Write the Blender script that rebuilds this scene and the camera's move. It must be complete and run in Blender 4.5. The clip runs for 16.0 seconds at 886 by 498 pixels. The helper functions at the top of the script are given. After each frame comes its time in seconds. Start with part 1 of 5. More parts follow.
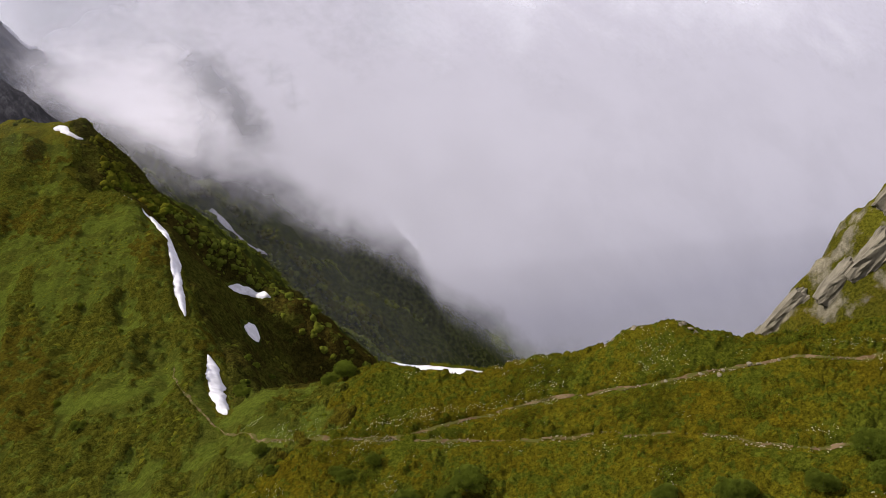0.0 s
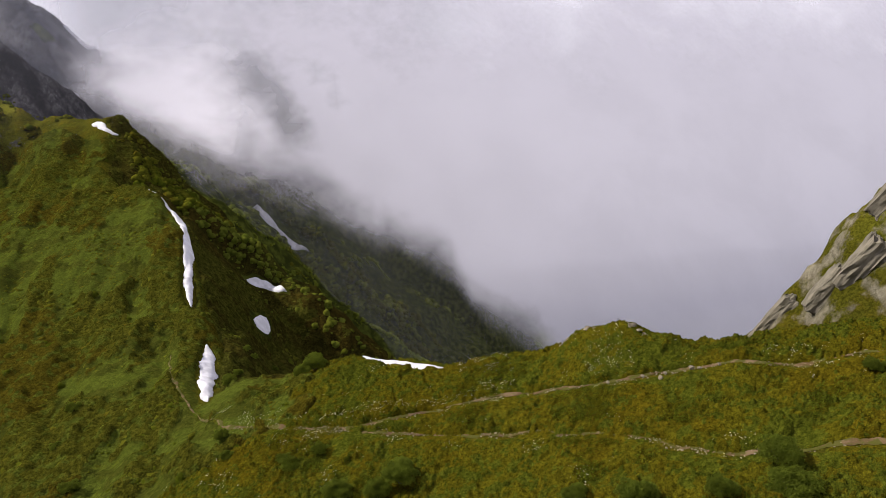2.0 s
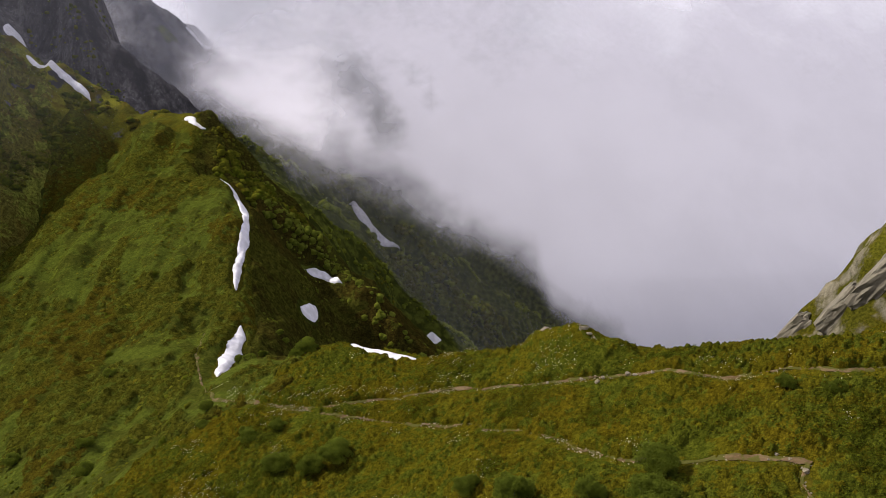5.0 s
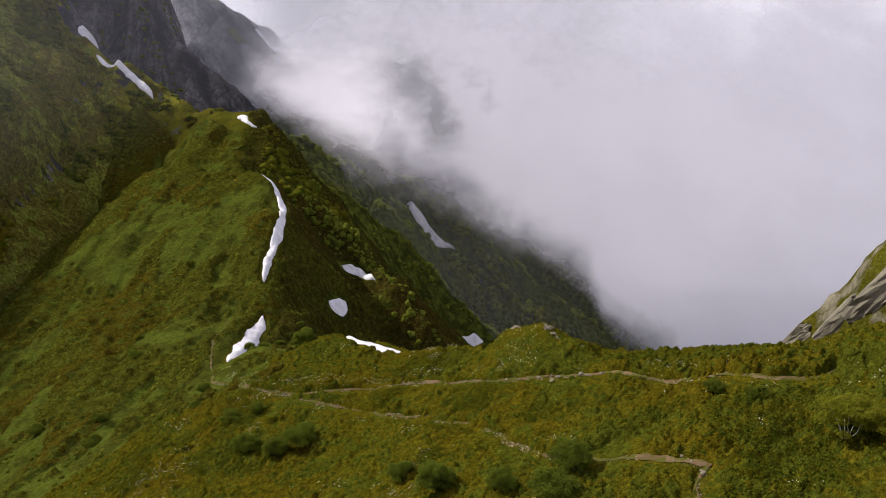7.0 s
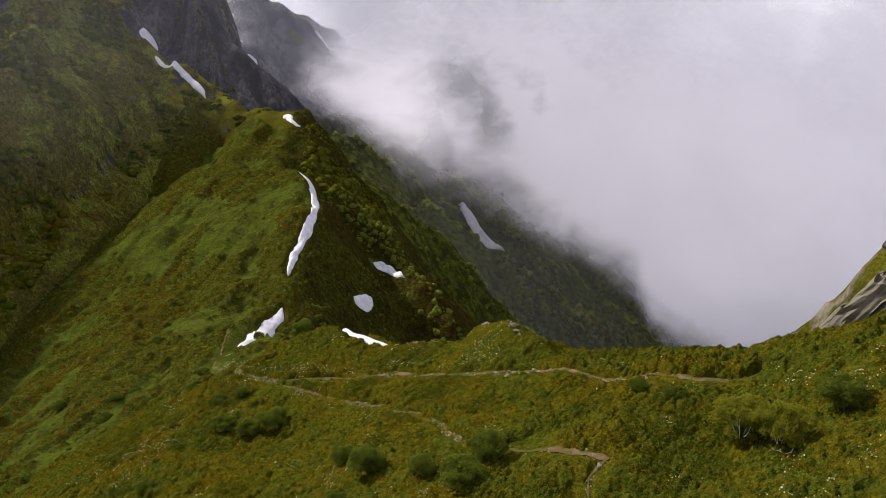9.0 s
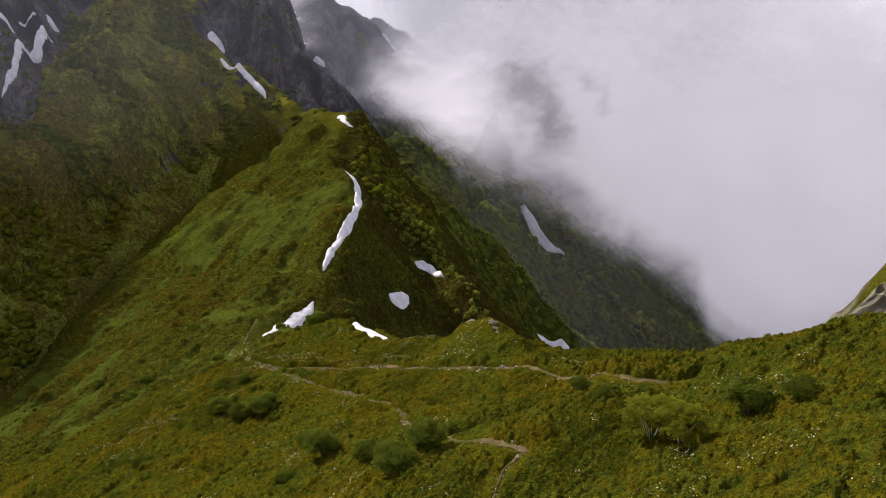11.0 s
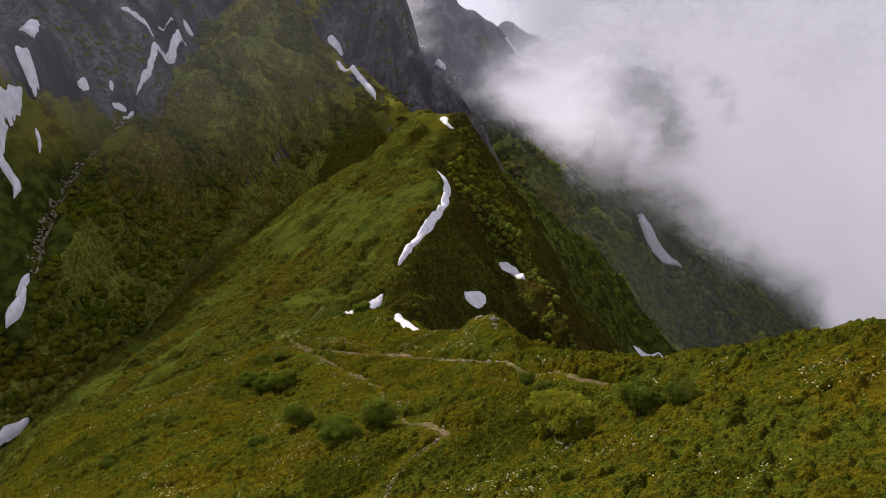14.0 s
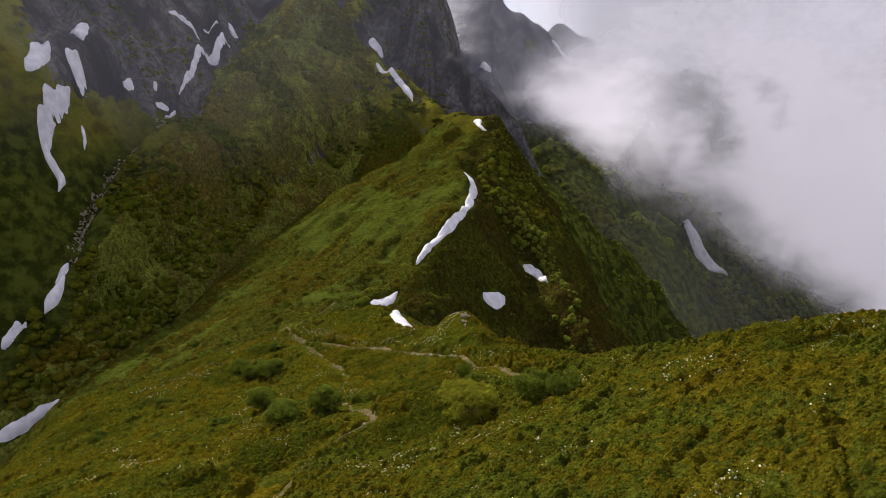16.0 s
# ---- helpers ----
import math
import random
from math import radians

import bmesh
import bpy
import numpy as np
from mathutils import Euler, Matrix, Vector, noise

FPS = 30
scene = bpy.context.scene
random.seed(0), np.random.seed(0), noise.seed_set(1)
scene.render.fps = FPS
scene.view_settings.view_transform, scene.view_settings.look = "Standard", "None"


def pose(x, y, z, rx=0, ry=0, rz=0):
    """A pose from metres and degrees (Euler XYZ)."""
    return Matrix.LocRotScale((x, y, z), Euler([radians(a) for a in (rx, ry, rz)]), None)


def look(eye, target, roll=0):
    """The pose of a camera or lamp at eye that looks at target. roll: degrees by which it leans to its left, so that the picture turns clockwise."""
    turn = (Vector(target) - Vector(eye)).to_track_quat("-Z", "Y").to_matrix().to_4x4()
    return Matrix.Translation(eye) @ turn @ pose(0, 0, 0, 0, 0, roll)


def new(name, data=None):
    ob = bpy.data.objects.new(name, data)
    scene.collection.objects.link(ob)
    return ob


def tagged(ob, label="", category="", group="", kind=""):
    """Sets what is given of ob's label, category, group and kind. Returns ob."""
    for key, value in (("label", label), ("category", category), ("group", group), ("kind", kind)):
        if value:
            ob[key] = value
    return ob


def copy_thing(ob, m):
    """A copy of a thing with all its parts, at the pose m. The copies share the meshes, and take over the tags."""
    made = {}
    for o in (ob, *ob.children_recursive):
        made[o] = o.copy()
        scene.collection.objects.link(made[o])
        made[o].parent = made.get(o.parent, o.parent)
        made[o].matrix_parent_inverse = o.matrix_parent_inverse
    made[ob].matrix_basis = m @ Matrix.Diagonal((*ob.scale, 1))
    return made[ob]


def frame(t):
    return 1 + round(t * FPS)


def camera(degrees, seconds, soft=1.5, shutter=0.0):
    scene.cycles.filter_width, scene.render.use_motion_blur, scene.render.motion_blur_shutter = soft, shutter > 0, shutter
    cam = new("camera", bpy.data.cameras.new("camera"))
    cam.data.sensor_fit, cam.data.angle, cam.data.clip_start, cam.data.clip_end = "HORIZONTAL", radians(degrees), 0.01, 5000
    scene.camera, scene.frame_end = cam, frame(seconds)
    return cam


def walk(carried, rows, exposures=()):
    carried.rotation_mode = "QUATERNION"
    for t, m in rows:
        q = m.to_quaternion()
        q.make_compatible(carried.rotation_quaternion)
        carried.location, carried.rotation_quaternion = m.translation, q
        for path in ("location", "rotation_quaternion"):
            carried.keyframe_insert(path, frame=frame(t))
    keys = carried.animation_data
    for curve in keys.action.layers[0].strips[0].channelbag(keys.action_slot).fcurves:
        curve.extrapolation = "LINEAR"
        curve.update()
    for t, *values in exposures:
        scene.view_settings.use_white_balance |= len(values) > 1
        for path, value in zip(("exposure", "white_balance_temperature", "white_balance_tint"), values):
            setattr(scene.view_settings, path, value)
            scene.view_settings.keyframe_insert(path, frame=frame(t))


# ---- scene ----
cam = camera(64.0, 16.0, 0.8)
PATH = [
    (0, (3.818, -1.114, 39.352), (3.746, 0.816, 38.832), -0.8),
    (0.5, (7.037, -1.194, 39.249), (6.931, 0.734, 38.73), -0.8),
    (1, (10.311, -1.189, 39.136), (10.169, 0.737, 38.618), -0.8),
    (1.5, (13.491, -1.266, 39.051), (13.313, 0.658, 38.533), -0.7),
    (2, (16.719, -1.285, 38.923), (16.497, 0.634, 38.406), -0.7),
    (2.5, (19.982, -1.184, 38.783), (19.71, 0.729, 38.267), -0.6),
    (3, (23.207, -1.019, 38.617), (22.886, 0.887, 38.104), -0.5),
    (3.5, (26.476, -0.812, 38.472), (26.104, 1.086, 37.961), -0.4),
    (4, (29.581, -0.598, 38.402), (29.157, 1.289, 37.892), -0.3),
    (6.5, (45.082, 0.841, 38.207), (44.417, 2.66, 37.706), 0.3),
    (7, (48.065, 1.299, 38.229), (47.358, 3.101, 37.729), 0.4),
    (7.5, (51.073, 1.766, 38.332), (50.325, 3.552, 37.832), 0.4),
    (8, (54.038, 2.266, 38.382), (53.25, 4.035, 37.882), 0.4),
    (8.5, (56.983, 2.858, 38.398), (56.155, 4.609, 37.899), 0.5),
    (11, (70.907, 6.803, 38.646), (69.863, 8.435, 38.151), 0.7),
    (11.5, (73.419, 7.941, 38.566), (72.327, 9.542, 38.072), 0.7),
    (12, (75.825, 9.121, 38.508), (74.686, 10.689, 38.014), 0.8),
    (12.5, (78.143, 10.359, 38.43), (76.954, 11.89, 37.938), 0.8),
    (13, (80.546, 11.396, 38.492), (79.303, 12.884, 38.0), 0.9),
    (13.5, (82.958, 12.481, 38.615), (81.668, 13.928, 38.123), 1.1),
    (14, (85.372, 13.695, 38.755), (84.044, 15.108, 38.263), 1.2),
    (14.5, (87.781, 14.971, 38.848), (86.424, 16.356, 38.358), 1.3),
    (15, (90.235, 16.252, 39.002), (88.853, 17.611, 38.511), 1.4),
    (15.5, (92.675, 17.615, 39.135), (91.267, 18.948, 38.645), 1.5),
    (16, (94.975, 19.016, 39.243), (93.542, 20.323, 38.753), 1.5),
]
walk(cam, [(t, look(eye, target, roll)) for t, eye, target, roll in PATH], [(0.0, 0.4), (16.0, 0.4)])

# ---- light ----
SUN_FROM = Vector((-0.73, 0.04, 0.66)).normalized()
world = bpy.data.worlds.new("sky")
scene.world = world
world.use_nodes = True
wn, wl = world.node_tree.nodes, world.node_tree.links
wn.clear()


def wnode(kind, **kw):
    n = wn.new(kind)
    for k, v in kw.items():
        n.inputs[k].default_value = v
    return n


w_sky = wn.new("ShaderNodeTexSky")
w_sky.sky_type, w_sky.sun_disc = "NISHITA", False
w_sky.sun_elevation = math.asin(SUN_FROM.z)
w_sky.sun_rotation = math.atan2(SUN_FROM.x, SUN_FROM.y)
w_sky.altitude = 2200
w_blue = wnode("ShaderNodeBackground", Strength=0.10)
w_co = wn.new("ShaderNodeTexCoord")
w_noise = wnode("ShaderNodeTexNoise", Scale=2.2, Detail=5.0, Roughness=0.55)
w_ramp = wn.new("ShaderNodeValToRGB")
w_ramp.color_ramp.elements[0].position, w_ramp.color_ramp.elements[0].color = 0.30, (0.62, 0.61, 0.71, 1)
w_ramp.color_ramp.elements[1].position, w_ramp.color_ramp.elements[1].color = 0.72, (0.77, 0.74, 0.83, 1)
w_cloud = wnode("ShaderNodeBackground", Strength=1.0)
w_mix = wnode("ShaderNodeMixShader", Fac=0.88)
w_out = wn.new("ShaderNodeOutputWorld")
wl.new(w_sky.outputs[0], w_blue.inputs[0])
wl.new(w_co.outputs["Generated"], w_noise.inputs["Vector"])
wl.new(w_noise.outputs["Fac"], w_ramp.inputs[0])
wl.new(w_ramp.outputs[0], w_cloud.inputs[0])
wl.new(w_blue.outputs[0], w_mix.inputs[1])
wl.new(w_cloud.outputs[0], w_mix.inputs[2])
wl.new(w_mix.outputs[0], w_out.inputs[0])
sun = new("sun", bpy.data.lights.new("sun", "SUN"))
sun.data.energy, sun.data.angle, sun.data.color = 4.7, radians(1.5), (1.0, 0.93, 0.82)
sun.matrix_world = look(SUN_FROM * 800, (0, 0, 0))


# ---- materials ----
class Nodes:
    """Short hand for building one node material."""

    def __init__(self, name, rough=0.85, spec=0.2):
        self.mat = bpy.data.materials.new(name)
        self.mat.use_nodes = True
        self.tree = self.mat.node_tree
        self.bsdf = self.tree.nodes["Principled BSDF"]
        self.bsdf.inputs["Roughness"].default_value = rough
        self.bsdf.inputs["Specular IOR Level"].default_value = spec
        self.coord = self.tree.nodes.new("ShaderNodeTexCoord").outputs["Object"]

    def put(self, socket, value):
        if isinstance(value, bpy.types.NodeSocket):
            self.tree.links.new(value, socket)
        else:
            socket.default_value = value

    def noise(self, scale, detail=4.0, rough=0.55, vec=None, distort=0.0):
        n = self.tree.nodes.new("ShaderNodeTexNoise")
        self.put(n.inputs["Vector"], vec or self.coord)
        for k, v in (("Scale", scale), ("Detail", detail), ("Roughness", rough), ("Distortion", distort)):
            n.inputs[k].default_value = v
        return n.outputs["Fac"]

    def voronoi(self, scale, feature="F1", vec=None):
        n = self.tree.nodes.new("ShaderNodeTexVoronoi")
        n.feature = feature
        self.put(n.inputs["Vector"], vec or self.coord)
        n.inputs["Scale"].default_value = scale
        return n.outputs["Distance"]

    def stretch(self, sx, sy, sz):
        n = self.tree.nodes.new("ShaderNodeMapping")
        self.tree.links.new(self.coord, n.inputs["Vector"])
        n.inputs["Scale"].default_value = (sx, sy, sz)
        return n.outputs[0]

    def step(self, value, lo, hi, a=0.0, b=1.0):
        n = self.tree.nodes.new("ShaderNodeMapRange")
        n.interpolation_type = "SMOOTHSTEP"
        self.put(n.inputs[0], value)
        for i, v in enumerate((lo, hi, a, b)):
            n.inputs[i + 1].default_value = v
        return n.outputs[0]

    def math(self, op, a, b=0.0):
        n = self.tree.nodes.new("ShaderNodeMath")
        n.operation = op
        self.put(n.inputs[0], a)
        self.put(n.inputs[1], b)
        return n.outputs[0]

    def mix(self, fac, a, b):
        n = self.tree.nodes.new("ShaderNodeMix")
        n.data_type = "RGBA"
        self.put(n.inputs[0], fac)
        for i, v in ((6, a), (7, b)):
            self.put(n.inputs[i], v if isinstance(v, bpy.types.NodeSocket) else (*v, 1.0))
        return n.outputs[2]

    def attr(self, name):
        n = self.tree.nodes.new("ShaderNodeAttribute")
        n.attribute_name = name
        return n.outputs["Fac"]

    def island(self):
        return self.tree.nodes.new("ShaderNodeNewGeometry").outputs["Random Per Island"]

    def random(self):
        return self.tree.nodes.new("ShaderNodeObjectInfo").outputs["Random"]

    def bump(self, height, strength=0.4, distance=0.1):
        n = self.tree.nodes.new("ShaderNodeBump")
        n.inputs["Strength"].default_value, n.inputs["Distance"].default_value = strength, distance
        self.put(n.inputs["Height"], height)
        self.tree.links.new(n.outputs[0], self.bsdf.inputs["Normal"])

    def colour(self, value):
        self.put(self.bsdf.inputs["Base Color"], value if isinstance(value, bpy.types.NodeSocket) else (*value, 1.0))
        return self.mat


def ground_material():
    m = Nodes("mountain_ground", 0.95, 0.0)
    big, mid, fine = m.noise(0.03, 5), m.noise(0.22, 5, 0.6), m.noise(2.2, 5, 0.65)
    heath = m.mix(m.step(fine, 0.35, 0.65), (0.028, 0.028, 0.004), (0.066, 0.062, 0.008))
    rust = m.mix(m.step(fine, 0.35, 0.65), (0.044, 0.036, 0.004), (0.080, 0.066, 0.007))
    meadow = m.mix(m.step(fine, 0.3, 0.7), (0.046, 0.059, 0.007), (0.090, 0.106, 0.014))
    low = m.mix(m.step(mid, 0.46, 0.62), heath, rust)
    streak = m.noise(0.7, 5, 0.62, m.stretch(1.0, 0.35, 0.6), 0.4)
    meadow = m.mix(m.step(streak, 0.40, 0.62), meadow, (0.036, 0.038, 0.005))
    low = m.mix(m.attr("meadow"), low, meadow)
    patchy = m.noise(0.09, 5, 0.6)
    # dry alpine grass, with the sun on the heights put into its tone
    sunlit_alp = m.mix(m.step(fine, 0.3, 0.7), (0.074, 0.076, 0.008), (0.152, 0.146, 0.016))
    sunlit_alp = m.mix(m.step(patchy, 0.50, 0.64), sunlit_alp, (0.058, 0.044, 0.007))
    sunlit_alp = m.mix(m.step(patchy, 0.48, 0.36), sunlit_alp, m.mix(m.step(fine, 0.3, 0.7), (0.040, 0.046, 0.005), (0.084, 0.088, 0.009)))
    # low growth of the shaded sides, its shade put into the colour
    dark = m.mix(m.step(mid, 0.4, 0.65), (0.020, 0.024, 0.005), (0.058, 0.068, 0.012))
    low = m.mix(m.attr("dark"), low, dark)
    low = m.mix(m.attr("sunlit_alp"), low, sunlit_alp)
    strata = m.noise(0.6, 7, 0.72, m.stretch(1.0, 0.5, 0.3), 0.8)
    rock = m.mix(m.step(strata, 0.35, 0.68), (0.040, 0.038, 0.043), (0.122, 0.116, 0.126))
    face = m.noise(0.055, 5, 0.62, m.stretch(1.0, 1.0, 0.35), 0.6)
    rock = m.mix(m.step(face, 0.40, 0.62), rock, (0.029, 0.028, 0.032))
    rock = m.mix(m.attr("pale"), rock, m.mix(m.step(strata, 0.3, 0.7), (0.060, 0.054, 0.040), (0.20, 0.178, 0.142)))
    rock_fac = m.step(m.math("ADD", m.attr("rock"), m.math("MULTIPLY", m.math("SUBTRACT", mid, 0.5), 1.4)), 0.42, 0.62)
    low = m.mix(rock_fac, low, rock)
    tone = m.mix(m.step(big, 0.3, 0.7), (0.80, 0.82, 0.78), (1.15, 1.12, 1.0))
    n = m.tree.nodes.new("ShaderNodeMix")
    n.data_type, n.blend_type = "RGBA", "MULTIPLY"
    n.inputs[0].default_value = 1.0
    m.put(n.inputs[6], low)
    m.put(n.inputs[7], tone)
    m.bump(m.math("ADD", m.math("MULTIPLY", fine, 0.25), mid), 0.9, 1.2)
    return m.colour(n.outputs[2])


def mat_material(name, kinds, scale, flank=False, wide=1.0):
    """A mat of small leaves: kinds are (dark, light) pairs for the common growth, the warm patches and the green ones."""
    m = Nodes(name, 0.9, 0.0)
    zone, patch = m.noise(0.07 / wide, 4, 0.6), m.noise(0.42 / wide, 5, 0.62)
    clump, fine = m.noise(scale, 4, 0.65), m.noise(scale * 2.6, 4, 0.7)
    leaf = m.step(m.math("ADD", m.math("MULTIPLY", clump, 0.55), m.math("MULTIPLY", fine, 0.45)), 0.34, 0.66)
    cell = m.tree.nodes.new("ShaderNodeTexVoronoi")
    m.put(cell.inputs["Vector"], m.coord)
    cell.inputs["Scale"].default_value = scale * 0.62
    own = m.tree.nodes.new("ShaderNodeSeparateColor")
    m.put(own.inputs[0], cell.outputs["Color"])
    leaf = m.math("MULTIPLY", leaf, m.math("ADD", 0.55, m.math("MULTIPLY", own.outputs[0], 0.7)))
    common, warm, green = (m.mix(leaf, a, b) for a, b in kinds[:3])
    if flank:
        grass = m.mix(leaf, *kinds[3])
        torn = m.math("MULTIPLY", m.math("SUBTRACT", m.noise(1.1, 5, 0.65), 0.5), 0.5)
        grass = m.mix(m.step(m.noise(0.16, 5, 0.62), 0.47, 0.56, 0.0, 0.85), grass, m.mix(leaf, *kinds[4]))
        low = m.mix(m.step(m.math("ADD", m.attr("rust"), torn), 0.56, 0.66), common, warm)
        low = m.mix(m.step(patch, 0.52, 0.60), low, green)
        c = m.mix(m.step(m.math("ADD", m.attr("shrub"), torn), 0.46, 0.56), grass, low)
    else:
        spot = m.math("ADD", zone, m.math("MULTIPLY", m.math("SUBTRACT", patch, 0.5), 0.9))
        c = m.mix(m.step(spot, 0.52, 0.60, 0.0, 0.75), common, warm)
        other = m.math("ADD", patch, m.math("MULTIPLY", m.math("SUBTRACT", zone, 0.5), -0.7))
        c = m.mix(m.step(m.math("ADD", other, m.math("MULTIPLY", m.math("SUBTRACT", own.outputs[1], 0.5), 0.10)), 0.50, 0.54, 0.0, 0.95), c, green)
    pads = m.math("SUBTRACT", 1.0, m.voronoi(scale * 2.2))
    m.bump(m.math("ADD", m.math("MULTIPLY", pads, 0.55), m.math("ADD", m.math("MULTIPLY", clump, 0.5), m.math("MULTIPLY", fine, 0.4))), 1.0, 0.6 / scale)
    return m.colour(c)


def snow_material():
    m = Nodes("old_snow", 0.6, 0.3)
    a, b = m.noise(0.35, 4), m.noise(3.0, 5, 0.6)
    c = m.mix(m.step(a, 0.35, 0.7), (0.46, 0.45, 0.48), (0.60, 0.59, 0.64))
    c = m.mix(m.step(b, 0.58, 0.78, 0, 0.5), c, (0.33, 0.29, 0.26))
    m.bump(m.math("ADD", a, m.math("MULTIPLY", b, 0.3)), 0.5, 0.4)
    return m.colour(c)


def leaf_material(name, dark, light, warm, through_leaf=0.25, size=0.05, deep=None):
    """Foliage: colour shifts from leaf to leaf, from clump to clump and, slowly, from place to place."""
    m = Nodes(name, 0.8, 0.0)
    zone, patch, clump = m.noise(size, 4, 0.6), m.noise(size * 5, 3, 0.5), m.noise(size * 22, 2, 0.5)
    leaf = m.math("ADD", m.math("MULTIPLY", m.island(), 0.28), m.math("MULTIPLY", m.step(clump, 0.3, 0.7), 0.62))
    c = m.mix(leaf, dark, light)
    spot = m.math("ADD", zone, m.math("MULTIPLY", m.math("SUBTRACT", patch, 0.5), 0.8))
    c = m.mix(m.step(spot, 0.50, 0.62, 0.0, 0.65), c, m.mix(leaf, tuple(v * 0.65 for v in warm), warm))
    if deep:
        c = m.mix(m.step(m.math("ADD", patch, m.math("MULTIPLY", m.math("SUBTRACT", zone, 0.5), -0.6)), 0.48, 0.58, 0.0, 0.85), c, m.mix(leaf, tuple(v * 0.6 for v in deep), deep))
    m.put(m.bsdf.inputs["Base Color"], c)
    m.bump(m.noise(size * 60, 4, 0.7), 1.0, 0.5)
    out = m.tree.nodes["Material Output"]
    tr = m.tree.nodes.new("ShaderNodeBsdfTranslucent")
    m.tree.links.new(c, tr.inputs[0])
    mx = m.tree.nodes.new("ShaderNodeMixShader")
    mx.inputs[0].default_value = through_leaf
    m.tree.links.new(m.bsdf.outputs[0], mx.inputs[1])
    m.tree.links.new(tr.outputs[0], mx.inputs[2])
    m.tree.links.new(mx.outputs[0], out.inputs[0])
    return m.mat


def stone_material(name, a, b):
    m = Nodes(name, 0.85, 0.25)
    n1, n2 = m.noise(0.6, 6, 0.65, m.stretch(1, 1, 0.5), 0.5), m.noise(6.0, 5, 0.6)
    c = m.mix(m.step(n1, 0.3, 0.7), a, b)
    c = m.mix(m.step(n2, 0.55, 0.75, 0, 0.5), c, tuple(v * 0.5 for v in a))
    c = m.mix(m.step(m.noise(1.1, 4), 0.58, 0.7, 0, 0.6), c, (0.10, 0.11, 0.05))
    m.bump(m.math("ADD", n1, m.math("MULTIPLY", n2, 0.4)), 0.8, 0.3)
    return m.colour(c)


def soil_material():
    m = Nodes("trodden_soil", 0.95, 0.1)
    a, b = m.noise(0.5, 4), m.noise(7.0, 5, 0.7)
    c = m.mix(m.step(a, 0.35, 0.65), (0.075, 0.047, 0.022), (0.135, 0.092, 0.052))
    c = m.mix(m.step(b, 0.58, 0.80), c, (0.18, 0.135, 0.090))
    c = m.mix(m.step(m.noise(0.9, 5), 0.42, 0.54, 0, 0.9), c, (0.052, 0.054, 0.007))
    m.bump(b, 0.7, 0.1)
    return m.colour(c)


def petal_material():
    m = Nodes("white_petals", 0.6, 0.2)
    return m.colour(m.mix(m.island(), (0.50, 0.47, 0.30), (0.74, 0.70, 0.52)))


def bark_material(name, a, b):
    m = Nodes(name, 0.8, 0.2)
    return m.colour(m.mix(m.step(m.noise(5.0, 4, 0.6, m.stretch(1, 1, 0.3)), 0.4, 0.62), a, b))


def cloud_material(name, thick, light, grain, amp, seed, shine=0.15):
    """Mist: thin at its torn rim, dense inside; white droplets that scatter light."""
    m = Nodes(name, 1.0, 0.0)
    t = m.tree
    n = t.nodes.new("ShaderNodeMapping")
    t.links.new(m.coord, n.inputs["Vector"])
    n.inputs["Location"].default_value = (seed * 37.0, seed * 11.0, seed * 5.0)
    big = m.noise(grain, 5, 0.55, n.outputs[0], 0.25)
    small = m.noise(grain * 3.6, 4, 0.55, n.outputs[0], 0.3)
    torn = m.math("ADD", m.math("MULTIPLY", m.math("SUBTRACT", big, 0.5), 2.0 * amp), m.math("MULTIPLY", m.math("SUBTRACT", small, 0.5), 0.55 * amp))
    body = m.math("ADD", m.attr("body"), torn)
    alpha = m.math("MULTIPLY", m.step(body, -0.25, 1.25), thick)
    tint = m.mix(m.step(big, 0.35, 0.65), tuple(v * 0.93 for v in light), light)
    diff, trs, mx = t.nodes.new("ShaderNodeBsdfDiffuse"), t.nodes.new("ShaderNodeBsdfTransparent"), t.nodes.new("ShaderNodeMixShader")
    tl, both = t.nodes.new("ShaderNodeBsdfTranslucent"), t.nodes.new("ShaderNodeMixShader")
    both.inputs[0].default_value = shine
    t.links.new(tint, diff.inputs[0])
    t.links.new(tint, tl.inputs[0])
    t.links.new(diff.outputs[0], both.inputs[1])
    t.links.new(tl.outputs[0], both.inputs[2])
    t.links.new(alpha, mx.inputs[0])
    t.links.new(trs.outputs[0], mx.inputs[1])
    t.links.new(both.outputs[0], mx.inputs[2])
    t.links.new(mx.outputs[0], t.nodes["Material Output"].inputs[0])
    return m.mat


GROUND, SNOW, SOIL, PETAL = ground_material(), snow_material(), soil_material(), petal_material()
HEATH = leaf_material("heath_leaves", (0.066, 0.063, 0.004), (0.138, 0.126, 0.006), (0.136, 0.102, 0.005), 0.2, 0.06, (0.060, 0.074, 0.007))
HEATH_MAT = mat_material("heath_mat", (((0.023, 0.021, 0.0018), (0.092, 0.081, 0.006)), ((0.030, 0.023, 0.0018), (0.100, 0.076, 0.005)), ((0.017, 0.022, 0.0022), (0.070, 0.078, 0.008))), 3.0, False, 0.62)
FLANK_MAT = mat_material("flank_mat", (((0.014, 0.015, 0.0020), (0.068, 0.066, 0.008)), ((0.020, 0.016, 0.0023), (0.068, 0.057, 0.006)), ((0.017, 0.022, 0.003), (0.074, 0.086, 0.012)),
                                       ((0.032, 0.043, 0.006), (0.075, 0.088, 0.012)), ((0.022, 0.025, 0.004), (0.054, 0.058, 0.009))), 1.6, True)
